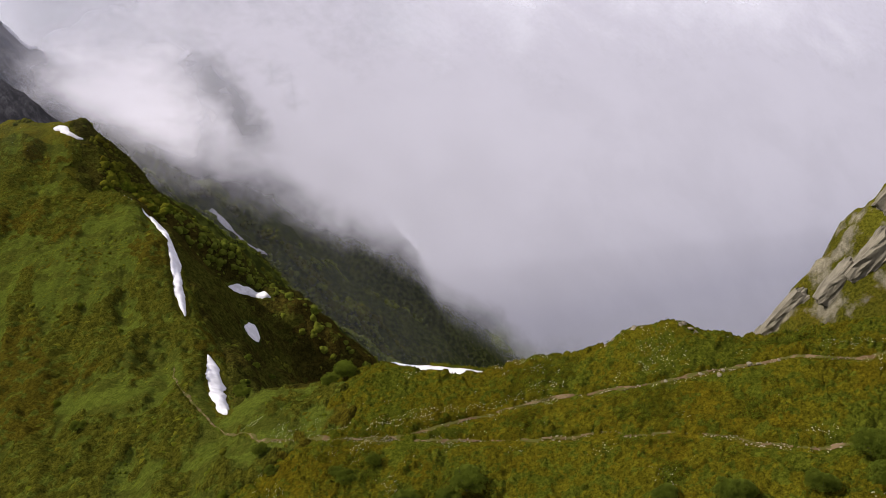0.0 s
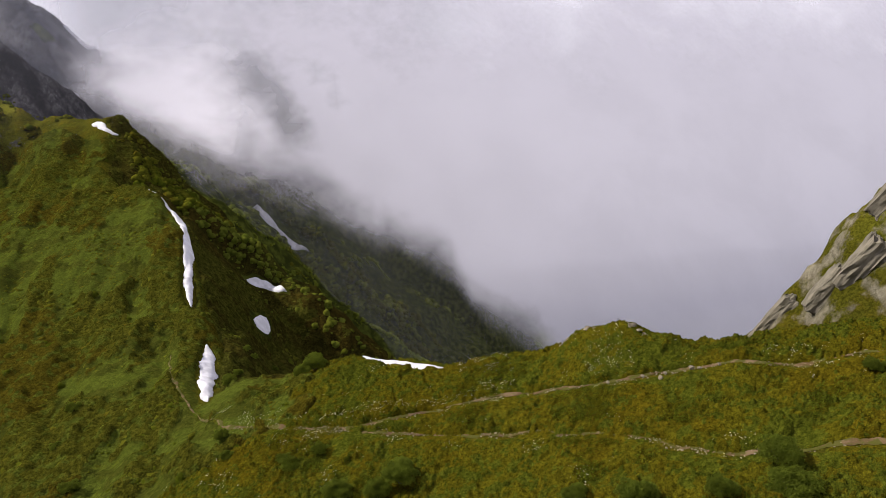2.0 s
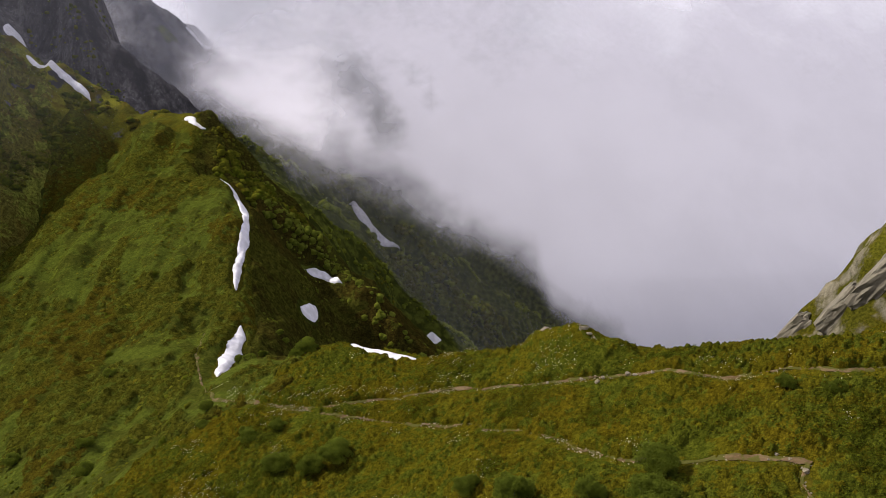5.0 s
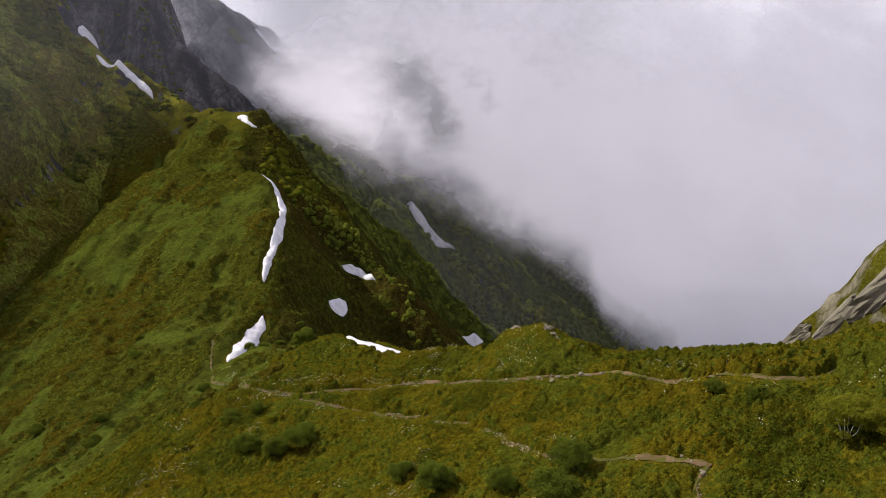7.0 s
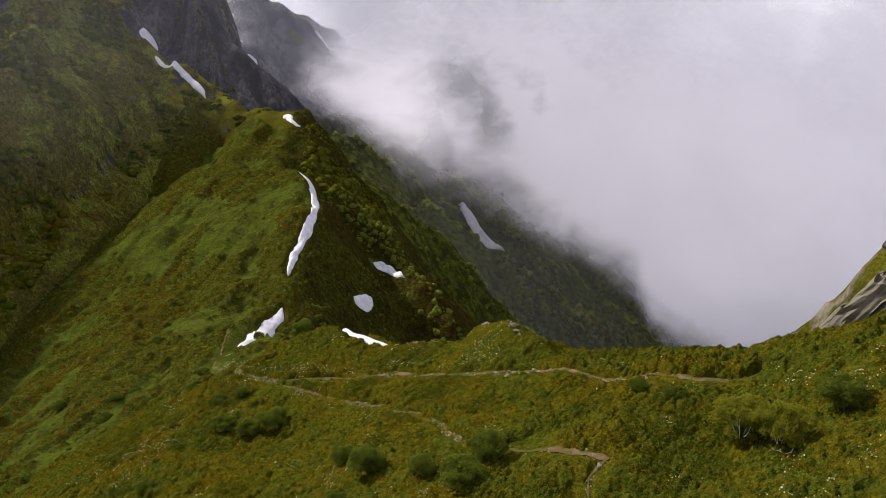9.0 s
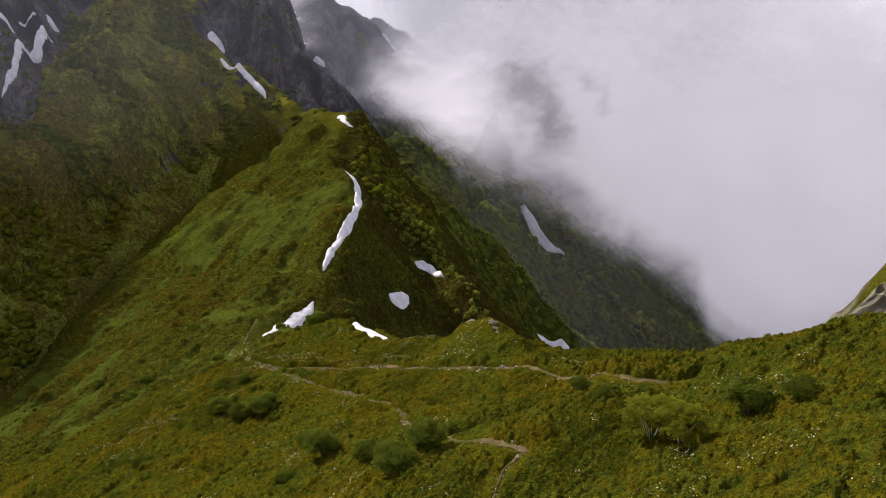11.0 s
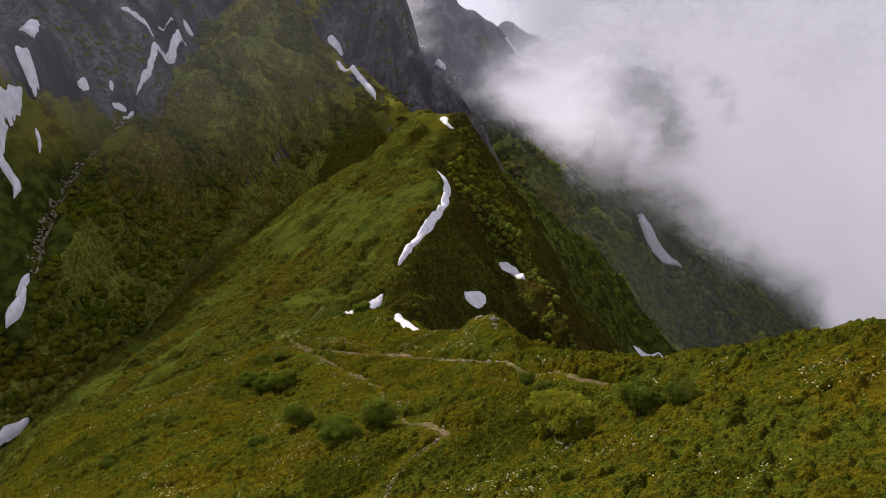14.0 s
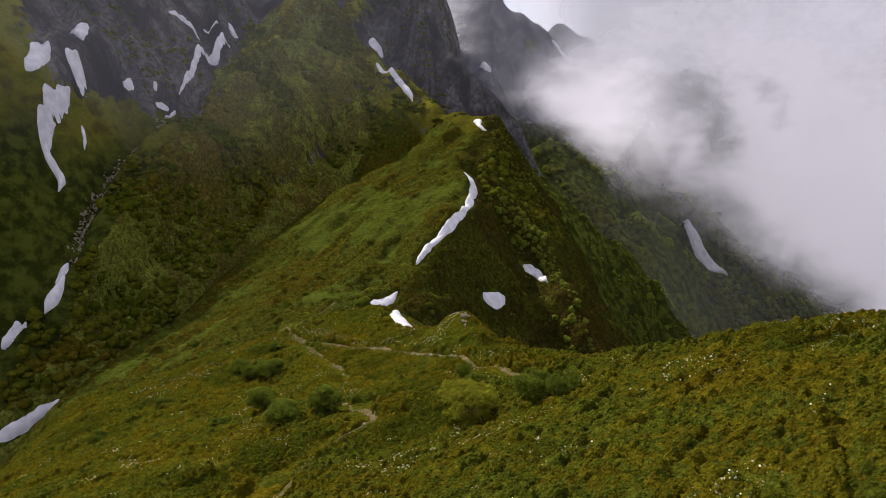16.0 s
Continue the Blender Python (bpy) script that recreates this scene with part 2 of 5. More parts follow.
FACE_MAT = mat_material("face_mat", (((0.028, 0.027, 0.005), (0.124, 0.113, 0.022)), ((0.034, 0.027, 0.005), (0.124, 0.098, 0.019)), ((0.040, 0.047, 0.007), (0.170, 0.184, 0.029))), 0.9, False, 5.0)
# darker mat for the steep east face, whose shade is put into the colour
SHADED_EAST_MAT = mat_material("shaded_scrub_mat", (((0.010, 0.009, 0.002), (0.046, 0.041, 0.007)), ((0.012, 0.009, 0.002), (0.052, 0.038, 0.007)), ((0.012, 0.013, 0.002), (0.058, 0.058, 0.009))), 0.9, False, 4.0)
FLANK = leaf_material("flank_leaves", (0.046, 0.050, 0.005), (0.128, 0.126, 0.012), (0.104, 0.072, 0.007), 0.2, 0.04, (0.062, 0.080, 0.006))
BUSH = leaf_material("bush_leaves", (0.050, 0.064, 0.006), (0.128, 0.145, 0.012), (0.135, 0.116, 0.008), 0.2, 0.1)
SHRUB = leaf_material("shrub_leaves", (0.086, 0.112, 0.013), (0.180, 0.214, 0.026), (0.168, 0.188, 0.020), 0.5, 0.12)
BIRCH = leaf_material("birch_leaves", (0.170, 0.180, 0.014), (0.310, 0.300, 0.032), (0.280, 0.260, 0.024), 0.6, 0.12)
# one foliage twice: shade put into WOOD's colour, sunlight into SUNLIT's
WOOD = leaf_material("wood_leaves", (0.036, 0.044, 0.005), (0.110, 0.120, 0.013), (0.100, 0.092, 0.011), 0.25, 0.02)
SUNLIT = leaf_material("sunlit_spur_leaves", (0.080, 0.100, 0.012), (0.200, 0.225, 0.030), (0.150, 0.160, 0.020), 0.45, 0.03)
STONE = stone_material("grey_stone", (0.11, 0.09, 0.06), (0.30, 0.255, 0.19))
CRAG_STONE = stone_material("olive_grey_rock", (0.075, 0.066, 0.048), (0.205, 0.180, 0.140))
BARK, PALE_BARK = bark_material("brown_bark", (0.05, 0.04, 0.03), (0.12, 0.10, 0.08)), bark_material("bleached_wood", (0.35, 0.32, 0.28), (0.66, 0.63, 0.58))


# ---- relief ----
def lattice(ix, iy, seed):
    h = (ix.astype(np.int64) * 374761393 + iy.astype(np.int64) * 668265263 + seed * 974634221) & 0xFFFFFFFF
    h = ((h ^ (h >> 13)) * 1274126177) & 0xFFFFFFFF
    return ((h ^ (h >> 16)) & 0xFFFF) / 32767.5 - 1.0


def noise2(x, y, size, seed=0):
    x, y = np.asarray(x, float) / size, np.asarray(y, float) / size
    ix, iy = np.floor(x), np.floor(y)
    fx, fy = x - ix, y - iy
    fx, fy = fx * fx * fx * (fx * (fx * 6 - 15) + 10), fy * fy * fy * (fy * (fy * 6 - 15) + 10)
    a, b = lattice(ix, iy, seed), lattice(ix + 1, iy, seed)
    c, d = lattice(ix, iy + 1, seed), lattice(ix + 1, iy + 1, seed)
    return (a + (b - a) * fx) * (1 - fy) + (c + (d - c) * fx) * fy


def fbm(x, y, size, octaves=4, seed=0, gain=0.5):
    total, amp = 0.0, 1.0
    c, s = math.cos(0.6), math.sin(0.6)
    for k in range(octaves):
        total = total + amp * noise2(x, y, size, seed + 17 * k)
        x, y, size, amp = c * x - s * y + 31.7, s * x + c * y - 12.3, size * 0.5, amp * gain
    return total


def cushions(x, y, size, seed, crack=0.5):
    """Rounded pads packed side by side, each of its own height, with deep creases between them: 0 in the creases, up to 1 on top."""
    x, y = np.asarray(x, float) / size, np.asarray(y, float) / size
    ix, iy = np.floor(x), np.floor(y)
    d1, d2, own = np.full(x.shape, 9.0), np.full(x.shape, 9.0), np.zeros(x.shape)
    for i in (-1, 0, 1):
        for j in (-1, 0, 1):
            a, b = lattice(ix + i, iy + j, seed), lattice(ix + i, iy + j, seed + 1)
            d = np.hypot(x - (ix + i + 0.5 + 0.45 * a), y - (iy + j + 0.5 + 0.45 * b))
            near = d < d1
            d2 = np.where(near, d1, np.minimum(d2, d))
            own = np.where(near, a * b, own)
            d1 = np.where(near, d, d1)
    return np.sqrt(np.clip((d2 - d1) / crack, 0, 1)) * (0.78 + 0.22 * np.clip(3 * own, -1, 1)) * (1 - 0.25 * d1)


def smooth(v, lo, hi):
    v = np.clip((v - lo) / (hi - lo), 0, 1)
    return v * v * (3 - 2 * v)


# Ridges: crest points (x, y, z, fall on the left, width of the gentle left flank, fall on the right);
# left and right as one walks along the crest. Past the gentle flank the left side falls at 1.1.
MAIN = [(150, 40, 48, .10, 150, .9), (95, 66, 28, .08, 140, .9), (80, 70, 23, .09, 140, .9), (70, 72, 18.6, .12, 140, .9),
        (57, 73, 12.6, .18, 120, .8), (45, 78, 8.2, .21, 95, .8), (35, 83, 4.2, .22, 78, .8), (16, 90, -1.5, .19, 62, .7),
        (5, 92, -4.5, .15, 54, .7), (-9.5, 97, -5.5, .20, 50, .7), (-20, 100, -9, .27, 52, .7), (-38, 106, -17, .33, 58, .8),
        (-46, 120, -19.5, .24, 70, .9), (-51, 135, -19.6, .18, 76, 1.15), (-62, 152, -17.0, .17, 80, 1.25),
        (-78, 179, -7.4, .19, 82, 1.25), (-92, 199, -2.6, .20, 80, 1.2), (-105, 211, -.3, .20, 76, 1.1), (-120, 220, .8, .20, 70, 1.1), (-130, 227, 3, .17, 60, 1.2),
        (-135, 237, 8, .13, 56, 1.3), (-139.5, 250, 12, .10, 52, 1.3), (-149, 263, 16.5, .07, 48, 1.2)]
BIG = [(-149, 262, 17, .6, 60, 1.2), (-170, 264, 19, .7, 60, 1.2), (-195, 262, 29, .75, 60, 1.2), (-237, 263, 54, .8, 60, 1.2),
       (-290, 255, 90, .8, 60, 1.2), (-360, 240, 140, .8, 60, 1.2)]
DOME = [(-300, 250, 96, .7, 90, .6), (-244, 206, 64, .8, 90, .6), (-205, 167, 33, .9, 90, .6), (-187, 146, 18, .9, 90, .62),
        (-160, 110, 1, .9, 90, .7), (-134, 87, -18, .8, 90, .85), (-112, 55, -46, .8, 90, .9), (-95, 0, -80, .8, 90, .8)]
CLIFF = [(-400, 345, 190, 1.4, 90, 1.3), (-300, 320, 140, 1.5, 90, 1.4), (-252, 310, 98, 1.6, 90, 1.4), (-231, 305, 72, 1.7, 90, 1.4), (-221, 310, 53, 1.7, 90, 1.3), (-213, 316, 42, 1.7, 90, 1.2),
         (-204, 323, 27, 1.6, 90, 1.1), (-190, 333, 4, 1.4, 90, 1.0), (-165, 348, -38, 1.2, 90, 1.0)]
WALL = [(-312, 222, 112, 1.15, 400, 1.15), (-308, 165, 132, 1.15, 400, 1.15), (-290, 108, 136, 1.15, 400, 1.15), (-271, 66, 136, 1.15, 400, 1.15), (-248, -42, 116, 1.15, 400, 1.15)]
SPUR = [(-102, 211, -1.5, 1.0, 90, 1.0), (-91, 219, -8, 1.0, 90, 1.0), (-79, 220, -18.5, 1.0, 90, .7), (-64, 217, -29.5, 1.0, 90, .5), (-51, 208, -35.5, .9, 90, .6), (-38, 203, -46, .9, 90, .9), (0, 196, -74, .9, 90, .9), (60, 200, -110, .9, 90, .9)]
SPUR_FAR = [(-149, 263, 15, .9, 90, .9), (-140, 270, 9, .9, 90, 1.0), (-125, 284, -14, .9, 90, 1.0), (-115.6, 294, -25.7, .9, 90, 1.0), (-107, 310, -40.5, .9, 90, 1.0), (-98, 341, -69, .9, 90, 1.0), (-68, 346, -96, .9, 90, .9), (-20, 360, -135, .9, 90, .9), (80, 390, -190, .8, 90, .8)]
WOODED = [(-262, 380, -30, .7, 200, .7), (-240, 424, -12, .7, 200, .7), (-227, 476, -36, .7, 200, .7), (-212, 524, -71, .7, 200, .7), (-197, 560, -98, .7, 200, .7), (-175, 580, -125, .7, 200, .7), (-124, 604, -179, .7, 200, .7), (-68, 624, -237, .7, 200, .7)]
BLUE = [(-507, 485, 187, 0.9, 300, 1.0), (-406, 529, 120, 0.9, 300, 1.0), (-394, 541, 99, 0.9, 300, 1.0), (-382, 554, 89, 0.9, 300, 1.0), (-377, 559, 76, 0.9, 300, 1.0), (-359, 574, 61, 0.9, 300, 1.0), (-346, 583, 50, 0.9, 300, 1.0), (-326, 598, 31, 0.9, 300, 0.9), (-297, 615, 2, 0.9, 300, 0.9), (-253, 643, -56, 0.9, 300, 0.9)]
HIGH = [(-434, 627, 20, .9, 300, 1.3), (-397, 704, 26, .9, 300, 1.3), (-345, 771, 41, .9, 300, 1.3), (-302, 804, 46, .9, 300, 1.3), (-259, 823, 38, .9, 300, 1.3), (-224, 836, 12, .9, 300, 1.3), (-187, 846, -26, .9, 300, 1.3), (-136, 852, -92, .9, 300, 1.3), (-76, 847, -178, .9, 300, 1.3), (9, 815, -304, .9, 300, 1.3)]
PEAK = [(-900, 960, 20, .7, 400, .7), (-783, 1026, 84, .7, 400, .7), (-762, 1041, 107, .8, 400, .8), (-750, 1050, 121, .8, 400, .8), (-739, 1058, 125, .8, 400, .8), (-726, 1068, 121, .8, 400, .8),
        (-690, 1096, 92, .7, 400, .7), (-670, 1111, 72, .7, 400, .7), (-635, 1134, 52, .7, 400, .7), (-560, 1180, -30, .7, 400, .7), (-430, 1250, -150, .6, 400, .6)]
ROCKY = [(57, 126, -14, 1.2, 90, 1.2), (64, 123, 1, 1.2, 90, 1.2), (72, 121, 14.8, .9, 90, 1.2), (82, 118, 25, .8, 90, 1.2), (100, 108, 40, .7, 90, 1.2), (150, 60, 62, .5, 90, 1.0)]


# bed of the steep gully that parts the long west flank from the broad face: x, y, z
VALE = [(-196, 240, 16), (-183, 222, 4), (-174, 204, -10), (-166, 187, -19), (-157, 165, -26), (-149, 145, -32), (-134, 115, -42), (-112, 82, -52), (-98, 50, -62), (-95, 0, -80)]
# bed of the gorge under the rock wall
GORGE = [(-236, 190, 50), (-214, 162, 33), (-196, 138, 16), (-181, 114, 5), (-167, 97, -5), (-151, 84, -16), (-137, 76, -24), (-124, 50, -44), (-112, 10, -66)]


def ridge(pts, x, y, round_off=4.0):
    """Height of the land that one crest carries, and how far right (+) or left (-) of it a place lies."""
    total, out, side = np.zeros(x.shape), np.zeros(x.shape), np.zeros(x.shape)
    for a, b in zip(pts[:-1], pts[1:]):
        dx, dy = b[0] - a[0], b[1] - a[1]
        ln = math.hypot(dx, dy)
        t = np.clip(((x - a[0]) * dx + (y - a[1]) * dy) / ln ** 2, 0, 1)
        px, py = x - a[0] - t * dx, y - a[1] - t * dy
        d2 = px * px + py * py
        cross = (dy * px - dx * py) / ln
        z, fl, wide, fr = [a[i] + (b[i] - a[i]) * t for i in (2, 3, 4, 5)]
        d = np.sqrt(d2)
        dr = np.sqrt(d2 + round_off ** 2) - round_off
        over = np.maximum(d - wide, 0)
        left = fl * dr + over * over / (over + 12) * 1.1
        # cross > 0 lies to the right of the way along the crest
        blend = smooth(cross / (d + 1e-6), -0.6, 0.6)
        w = (d2 + 2.0) ** -4.0 * 1e6 + 1e-30
        total, out, side = total + w, out + w * (z - (left * (1 - blend) + fr * dr * blend)), side + w * cross
    return out / total, side / total


def soft_max(a, b, k):
    m = np.maximum(a, b)
    return m + k * np.exp(-np.abs(a - b) / k) * 0.35


def land(x, y, detail=True):
    x, y = np.asarray(x, float), np.asarray(y, float)
    wx, wy = x + 5 * fbm(x, y, 60, 3, 5), y + 5 * fbm(x, y, 60, 3, 9)
    far = smooth(np.hypot(x - 30, y - 80), 60, 260)
    wx, wy = x + (wx - x) * far, y + (wy - y) * far
    z, aside = ridge(MAIN, x, y, 5.0 - 2.5 * smooth(-x, 30, 60))
    z = soft_max(z, ridge(BIG, wx, wy)[0], 3)
    z = soft_max(z, ridge(DOME, wx, wy, 18)[0], 3)
    for r in (CLIFF, WALL, SPUR, SPUR_FAR, WOODED, BLUE, HIGH, PEAK):
        z = soft_max(z, ridge(r, wx, wy)[0], 3)
    z = soft_max(z, ridge(ROCKY, x, y, 2)[0], 1)
    z = np.maximum(z, -420.0)
    for line, steep in ((VALE, 1.0), (GORGE, 1.5)):
        bed = np.full(x.shape, 1e9)
        for a, b in zip(line[:-1], line[1:]):
            dx, dy = b[0] - a[0], b[1] - a[1]
            t = np.clip(((x - a[0]) * dx + (y - a[1]) * dy) / (dx * dx + dy * dy), 0, 1)
            d = np.hypot(x - a[0] - t * dx, y - a[1] - t * dy)
            bed = np.minimum(bed, a[2] + (b[2] - a[2]) * t + steep * d + 3.0 * np.maximum(d - 15, 0))
        z = -soft_max(-z, -bed, 2)
    # the crest dips a little before the rocky shoulder
    z = z - 0.95 * smooth(aside, -7, -1.5) * smooth(x, 34, 42) * (1 - smooth(x, 66, 80))
    # a low saddle where the path meets the ridge
    z = z - 2.6 * np.exp(-((x + 22) / 8) ** 2 - ((y - 99.5) / 6) ** 2)
    # the rocky knob on the crest
    z = z + 3.6 * np.exp(-((x - 30.3) ** 2 + (y - 82.5) ** 2) / 11) + 3.4 * np.exp(-((x - 25.4) ** 2 + (y - 85.4) ** 2) / 15)
    z = z + 1.7 * np.exp(-((x - 34.4) ** 2 + (y - 80.2) ** 2) / 3.5)
    if detail:
        away = smooth(np.hypot(x - 40, y - 60), 150, 420)
        z = z + (0.28 + 1.1 * away) * fbm(x, y, 20, 3, 3) + away * 9 * fbm(x, y, 95, 3, 21) + smooth(y, 400, 460) * 5 * fbm(x, y, 22, 3, 23)
        # furrows that run down the far faces
        z = z - away * 7 * np.abs(fbm(x + 0.4 * y, y * 0.45, 42, 4, 55)) + away * 3.0
        z = z + 0.16 * fbm(x, y, 3.2, 3, 41)
        flank = smooth(-x, 15, 50) * (1 - away)
        z = z + flank * (1.35 * fbm((x * 0.38 - y * 0.92) * 0.28, x * 0.92 + y * 0.38, 6, 3, 45) + 0.3 * fbm(x, y, 4.0, 2, 47))
        # ribs that run down the shaded east face
        shaded = smooth(aside, 8, 22) * smooth(-x, -5, 15) * (1 - smooth(y, 330, 400))
        z = z - shaded * (5.0 * np.abs(fbm(y * 0.89 - x * 0.45, (x * 0.89 + y * 0.45) * 0.25, 17, 3, 57)) - 1.6)
        # ribs and hollows of the broad face
        broad = smooth(-x, 105, 190) * (1 - smooth(y, 285, 330))
        z = z + broad * (3.0 * fbm(x, y, 34, 4, 61) + 0.8 * fbm(x, y, 9, 3, 62) - 7.5 * np.abs(fbm(x * 0.75 + y * 0.66, (y * 0.75 - x * 0.66) * 0.5, 26, 4, 63)) + 2.6)
        wall = smooth(-x, 178, 215) * (1 - smooth(y, 185, 215))
        z = z + wall * (4.0 - 9.0 * np.abs(fbm(x * 0.6 + z * 0.2, y, 24, 4, 65)) + 2.2 * np.abs(fbm(x * 0.8, y, 7, 3, 66)))
        # tilted slabs of the rocky shoulder
        slab = smooth(ridge(ROCKY, x, y, 2)[0] - z, -5, -1) * smooth(y, 98, 106)
        z = z + slab * (2.6 * np.abs(fbm(x * 1.0 + y * 0.25, y * 0.25, 7, 4, 91)) + 1.1 * np.abs(fbm(x + z * 0.9, y * 0.3, 3.0, 3, 93)) - 1.2)
    return z


def spaced(parts):
    """Grid lines: (start, end, step) stretches end to end."""
    line = []
    for a, b, s in parts:
        line.append(np.linspace(a, b, max(2, int(round((b - a) / s))) + 1)[:-1])
    return np.concatenate(line + [np.array([parts[-1][1]])])


GX = spaced([(-1600, -860, 40), (-860, -600, 8), (-600, -360, 6), (-360, -300, 4), (-300, -175, 2.0), (-175, -130, 1.6), (-130, 110, 1.1), (110, 300, 6), (300, 1500, 60)])
GY = spaced([(-900, -150, 40), (-150, 30, 4), (30, 130, 1.0), (130, 290, 1.7), (290, 340, 2), (340, 560, 4), (560, 980, 9), (980, 1140, 8), (1140, 1700, 40), (1700, 3000, 80)])


def sheet_mesh(name, X, Y, Z):
    ny, nx = X.shape
    me = bpy.data.meshes.new(name)
    idx = np.arange(nx * ny).reshape(ny, nx)
    quads = np.stack([idx[:-1, :-1], idx[:-1, 1:], idx[1:, 1:], idx[1:, :-1]], -1).reshape(-1, 4)
    me.vertices.add(nx * ny)
    me.vertices.foreach_set("co", np.stack([X, Y, Z], -1).astype(np.float32).ravel())
    me.loops.add(quads.size)
    me.loops.foreach_set("vertex_index", quads.astype(np.int32).ravel())
    me.polygons.add(len(quads))
    me.polygons.foreach_set("loop_start", np.arange(0, quads.size, 4, dtype=np.int32))
    me.polygons.foreach_set("use_smooth", np.ones(len(quads), bool))
    me.update(calc_edges=True)
    return me


def add_mask(me, name, values):
    at = me.attributes.new(name, "FLOAT", "POINT")
    at.data.foreach_set("value", np.asarray(values, np.float32).ravel())


def quads_mesh(name, verts, quads, smooth_faces=False):
    me = bpy.data.meshes.new(name)
    me.vertices.add(len(verts))
    me.vertices.foreach_set("co", np.asarray(verts, np.float32).ravel())
    me.loops.add(quads.size)
    me.loops.foreach_set("vertex_index", quads.astype(np.int32).ravel())
    me.polygons.add(len(quads))
    me.polygons.foreach_set("loop_start", np.arange(0, quads.size, quads.shape[1], dtype=np.int32))
    me.polygons.foreach_set("use_smooth", np.full(len(quads), smooth_faces))
    me.update(calc_edges=True)
    return me


def side_of(r, x, y):
    return ridge(r, x, y)[1]


VALE_LINE = [(*p, 1, 1, 1) for p in VALE]


def lawns(x, y):
    """Where the west flank is smooth grass: one long band below the crest, one above the footpath."""
    band = np.exp(-((x + 104 + 0.16 * (y - 170)) / 15) ** 2 - ((y - 172) / 44) ** 2) + 0.8 * np.exp(-((x + 84) / 9) ** 2 - ((y - 172) / 13) ** 2)
    return band + 0.9 * np.exp(-((x + 0.7 * (y - 112) + 55) / 15) ** 2 - ((y - 110) / 19) ** 2)


def shrubby(x, y):
    """Above 0.5 where low shrubs cover the flank, in strips along it."""
    p = fbm((x * 0.40 - y * 0.92) * 0.34, x * 0.92 + y * 0.40, 8, 4, 131) + 0.30 * noise2(x, y, 2.4, 7) + 0.15 * noise2(x, y, 1.1, 8)
    return 0.5 + 0.9 * (p + 0.40 - 1.0 * np.minimum(lawns(x, y), 1.1))


def build_ground():
    X, Y = np.meshgrid(GX, GY)
    Z = land(X, Y)
    me = sheet_mesh("ground", X, Y, Z)
    gy, gx = np.gradient(Z, GY, GX)
    steep = np.hypot(gx, gy)
    main, side = ridge(MAIN, X, Y)
    on_main = smooth(np.abs(Z - main), 9, 6)
    west = smooth(-X, 60, 66) * (side < 0) * smooth(250 - Y, 0, 8)
    on_main = on_main * (1 - west) + west * smooth(-side_of(VALE_LINE, X, Y), 0, 3)
    grassy = on_main * smooth(-side, 0, 6) * smooth(-X, 16, 30) * (0.20 + 0.80 * smooth(shrubby(X, Y), 0.6, 0.4))
    rock = smooth(steep, 0.95, 1.4) * smooth(np.hypot(X, Y - 60), 200, 330) * smooth(Z, -45, 5) * smooth(Y, 150, 200) * (1 - smooth(Y, 340, 370))
    rock = rock * smooth(-X, 145, 175)
    rock = np.maximum(rock, 0.85 * (ridge(CLIFF, X, Y)[0] > Z - 9) * smooth(Z, -15, 15) * (Y > 255))
    rock = np.maximum(rock, 0.9 * (ridge(BLUE, X, Y)[0] > Z - 14) * (Y > 340) * smooth(Z, -25, 15))
    rock = np.maximum(rock, 0.9 * smooth(Y, 650, 700) * smooth(Z, -140, -60))
    rock = np.maximum(rock, (ridge(WALL, X, Y)[0] > Z - 14) * (X < -172) * (0.20 + 0.85 * smooth(Z + 0.35 * (Y - 120) + 8 * fbm(X, Y, 22, 3, 81), 12, 24) * smooth(Y, 78, 96)))
    pale = (ridge(ROCKY, X, Y, 2)[0] > Z - 3.5) * (Y > 95) * (X < 125) * 1.0
    rock = np.maximum(rock, pale * (0.27 + 0.26 * smooth(steep, 0.8, 2.2)))
    # grows with height: pale dry grass, lightened where the sun reaches
    high = smooth(Z + 20 * fbm(X, Y, 30, 3, 75), 4, 46) * (X > -345) * (Y < 300) * (1 - on_main)
    green_wall = (1 - smooth(Y, 100, 150)) * smooth(Z, 0, 20) * (1 - smooth(Z, 42, 62)) * (X < -165)
    high = np.maximum(high, 0.8 * green_wall * smooth(fbm(X, Y, 30, 3, 79), -0.5, 0.3))
    # dark: east of the crest and off the main ridge, to deepen their shade
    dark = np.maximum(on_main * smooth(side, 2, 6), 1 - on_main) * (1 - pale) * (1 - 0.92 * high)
    for n, v in (("meadow", grassy * (1 - dark)), ("sunlit_alp", high), ("rock", rock), ("dark", dark), ("pale", pale)):
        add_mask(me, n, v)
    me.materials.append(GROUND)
    return tagged(new("ground", me), "alpine mountainside with heath, grass and bare rock", "ground", kind="structure")


build_ground()


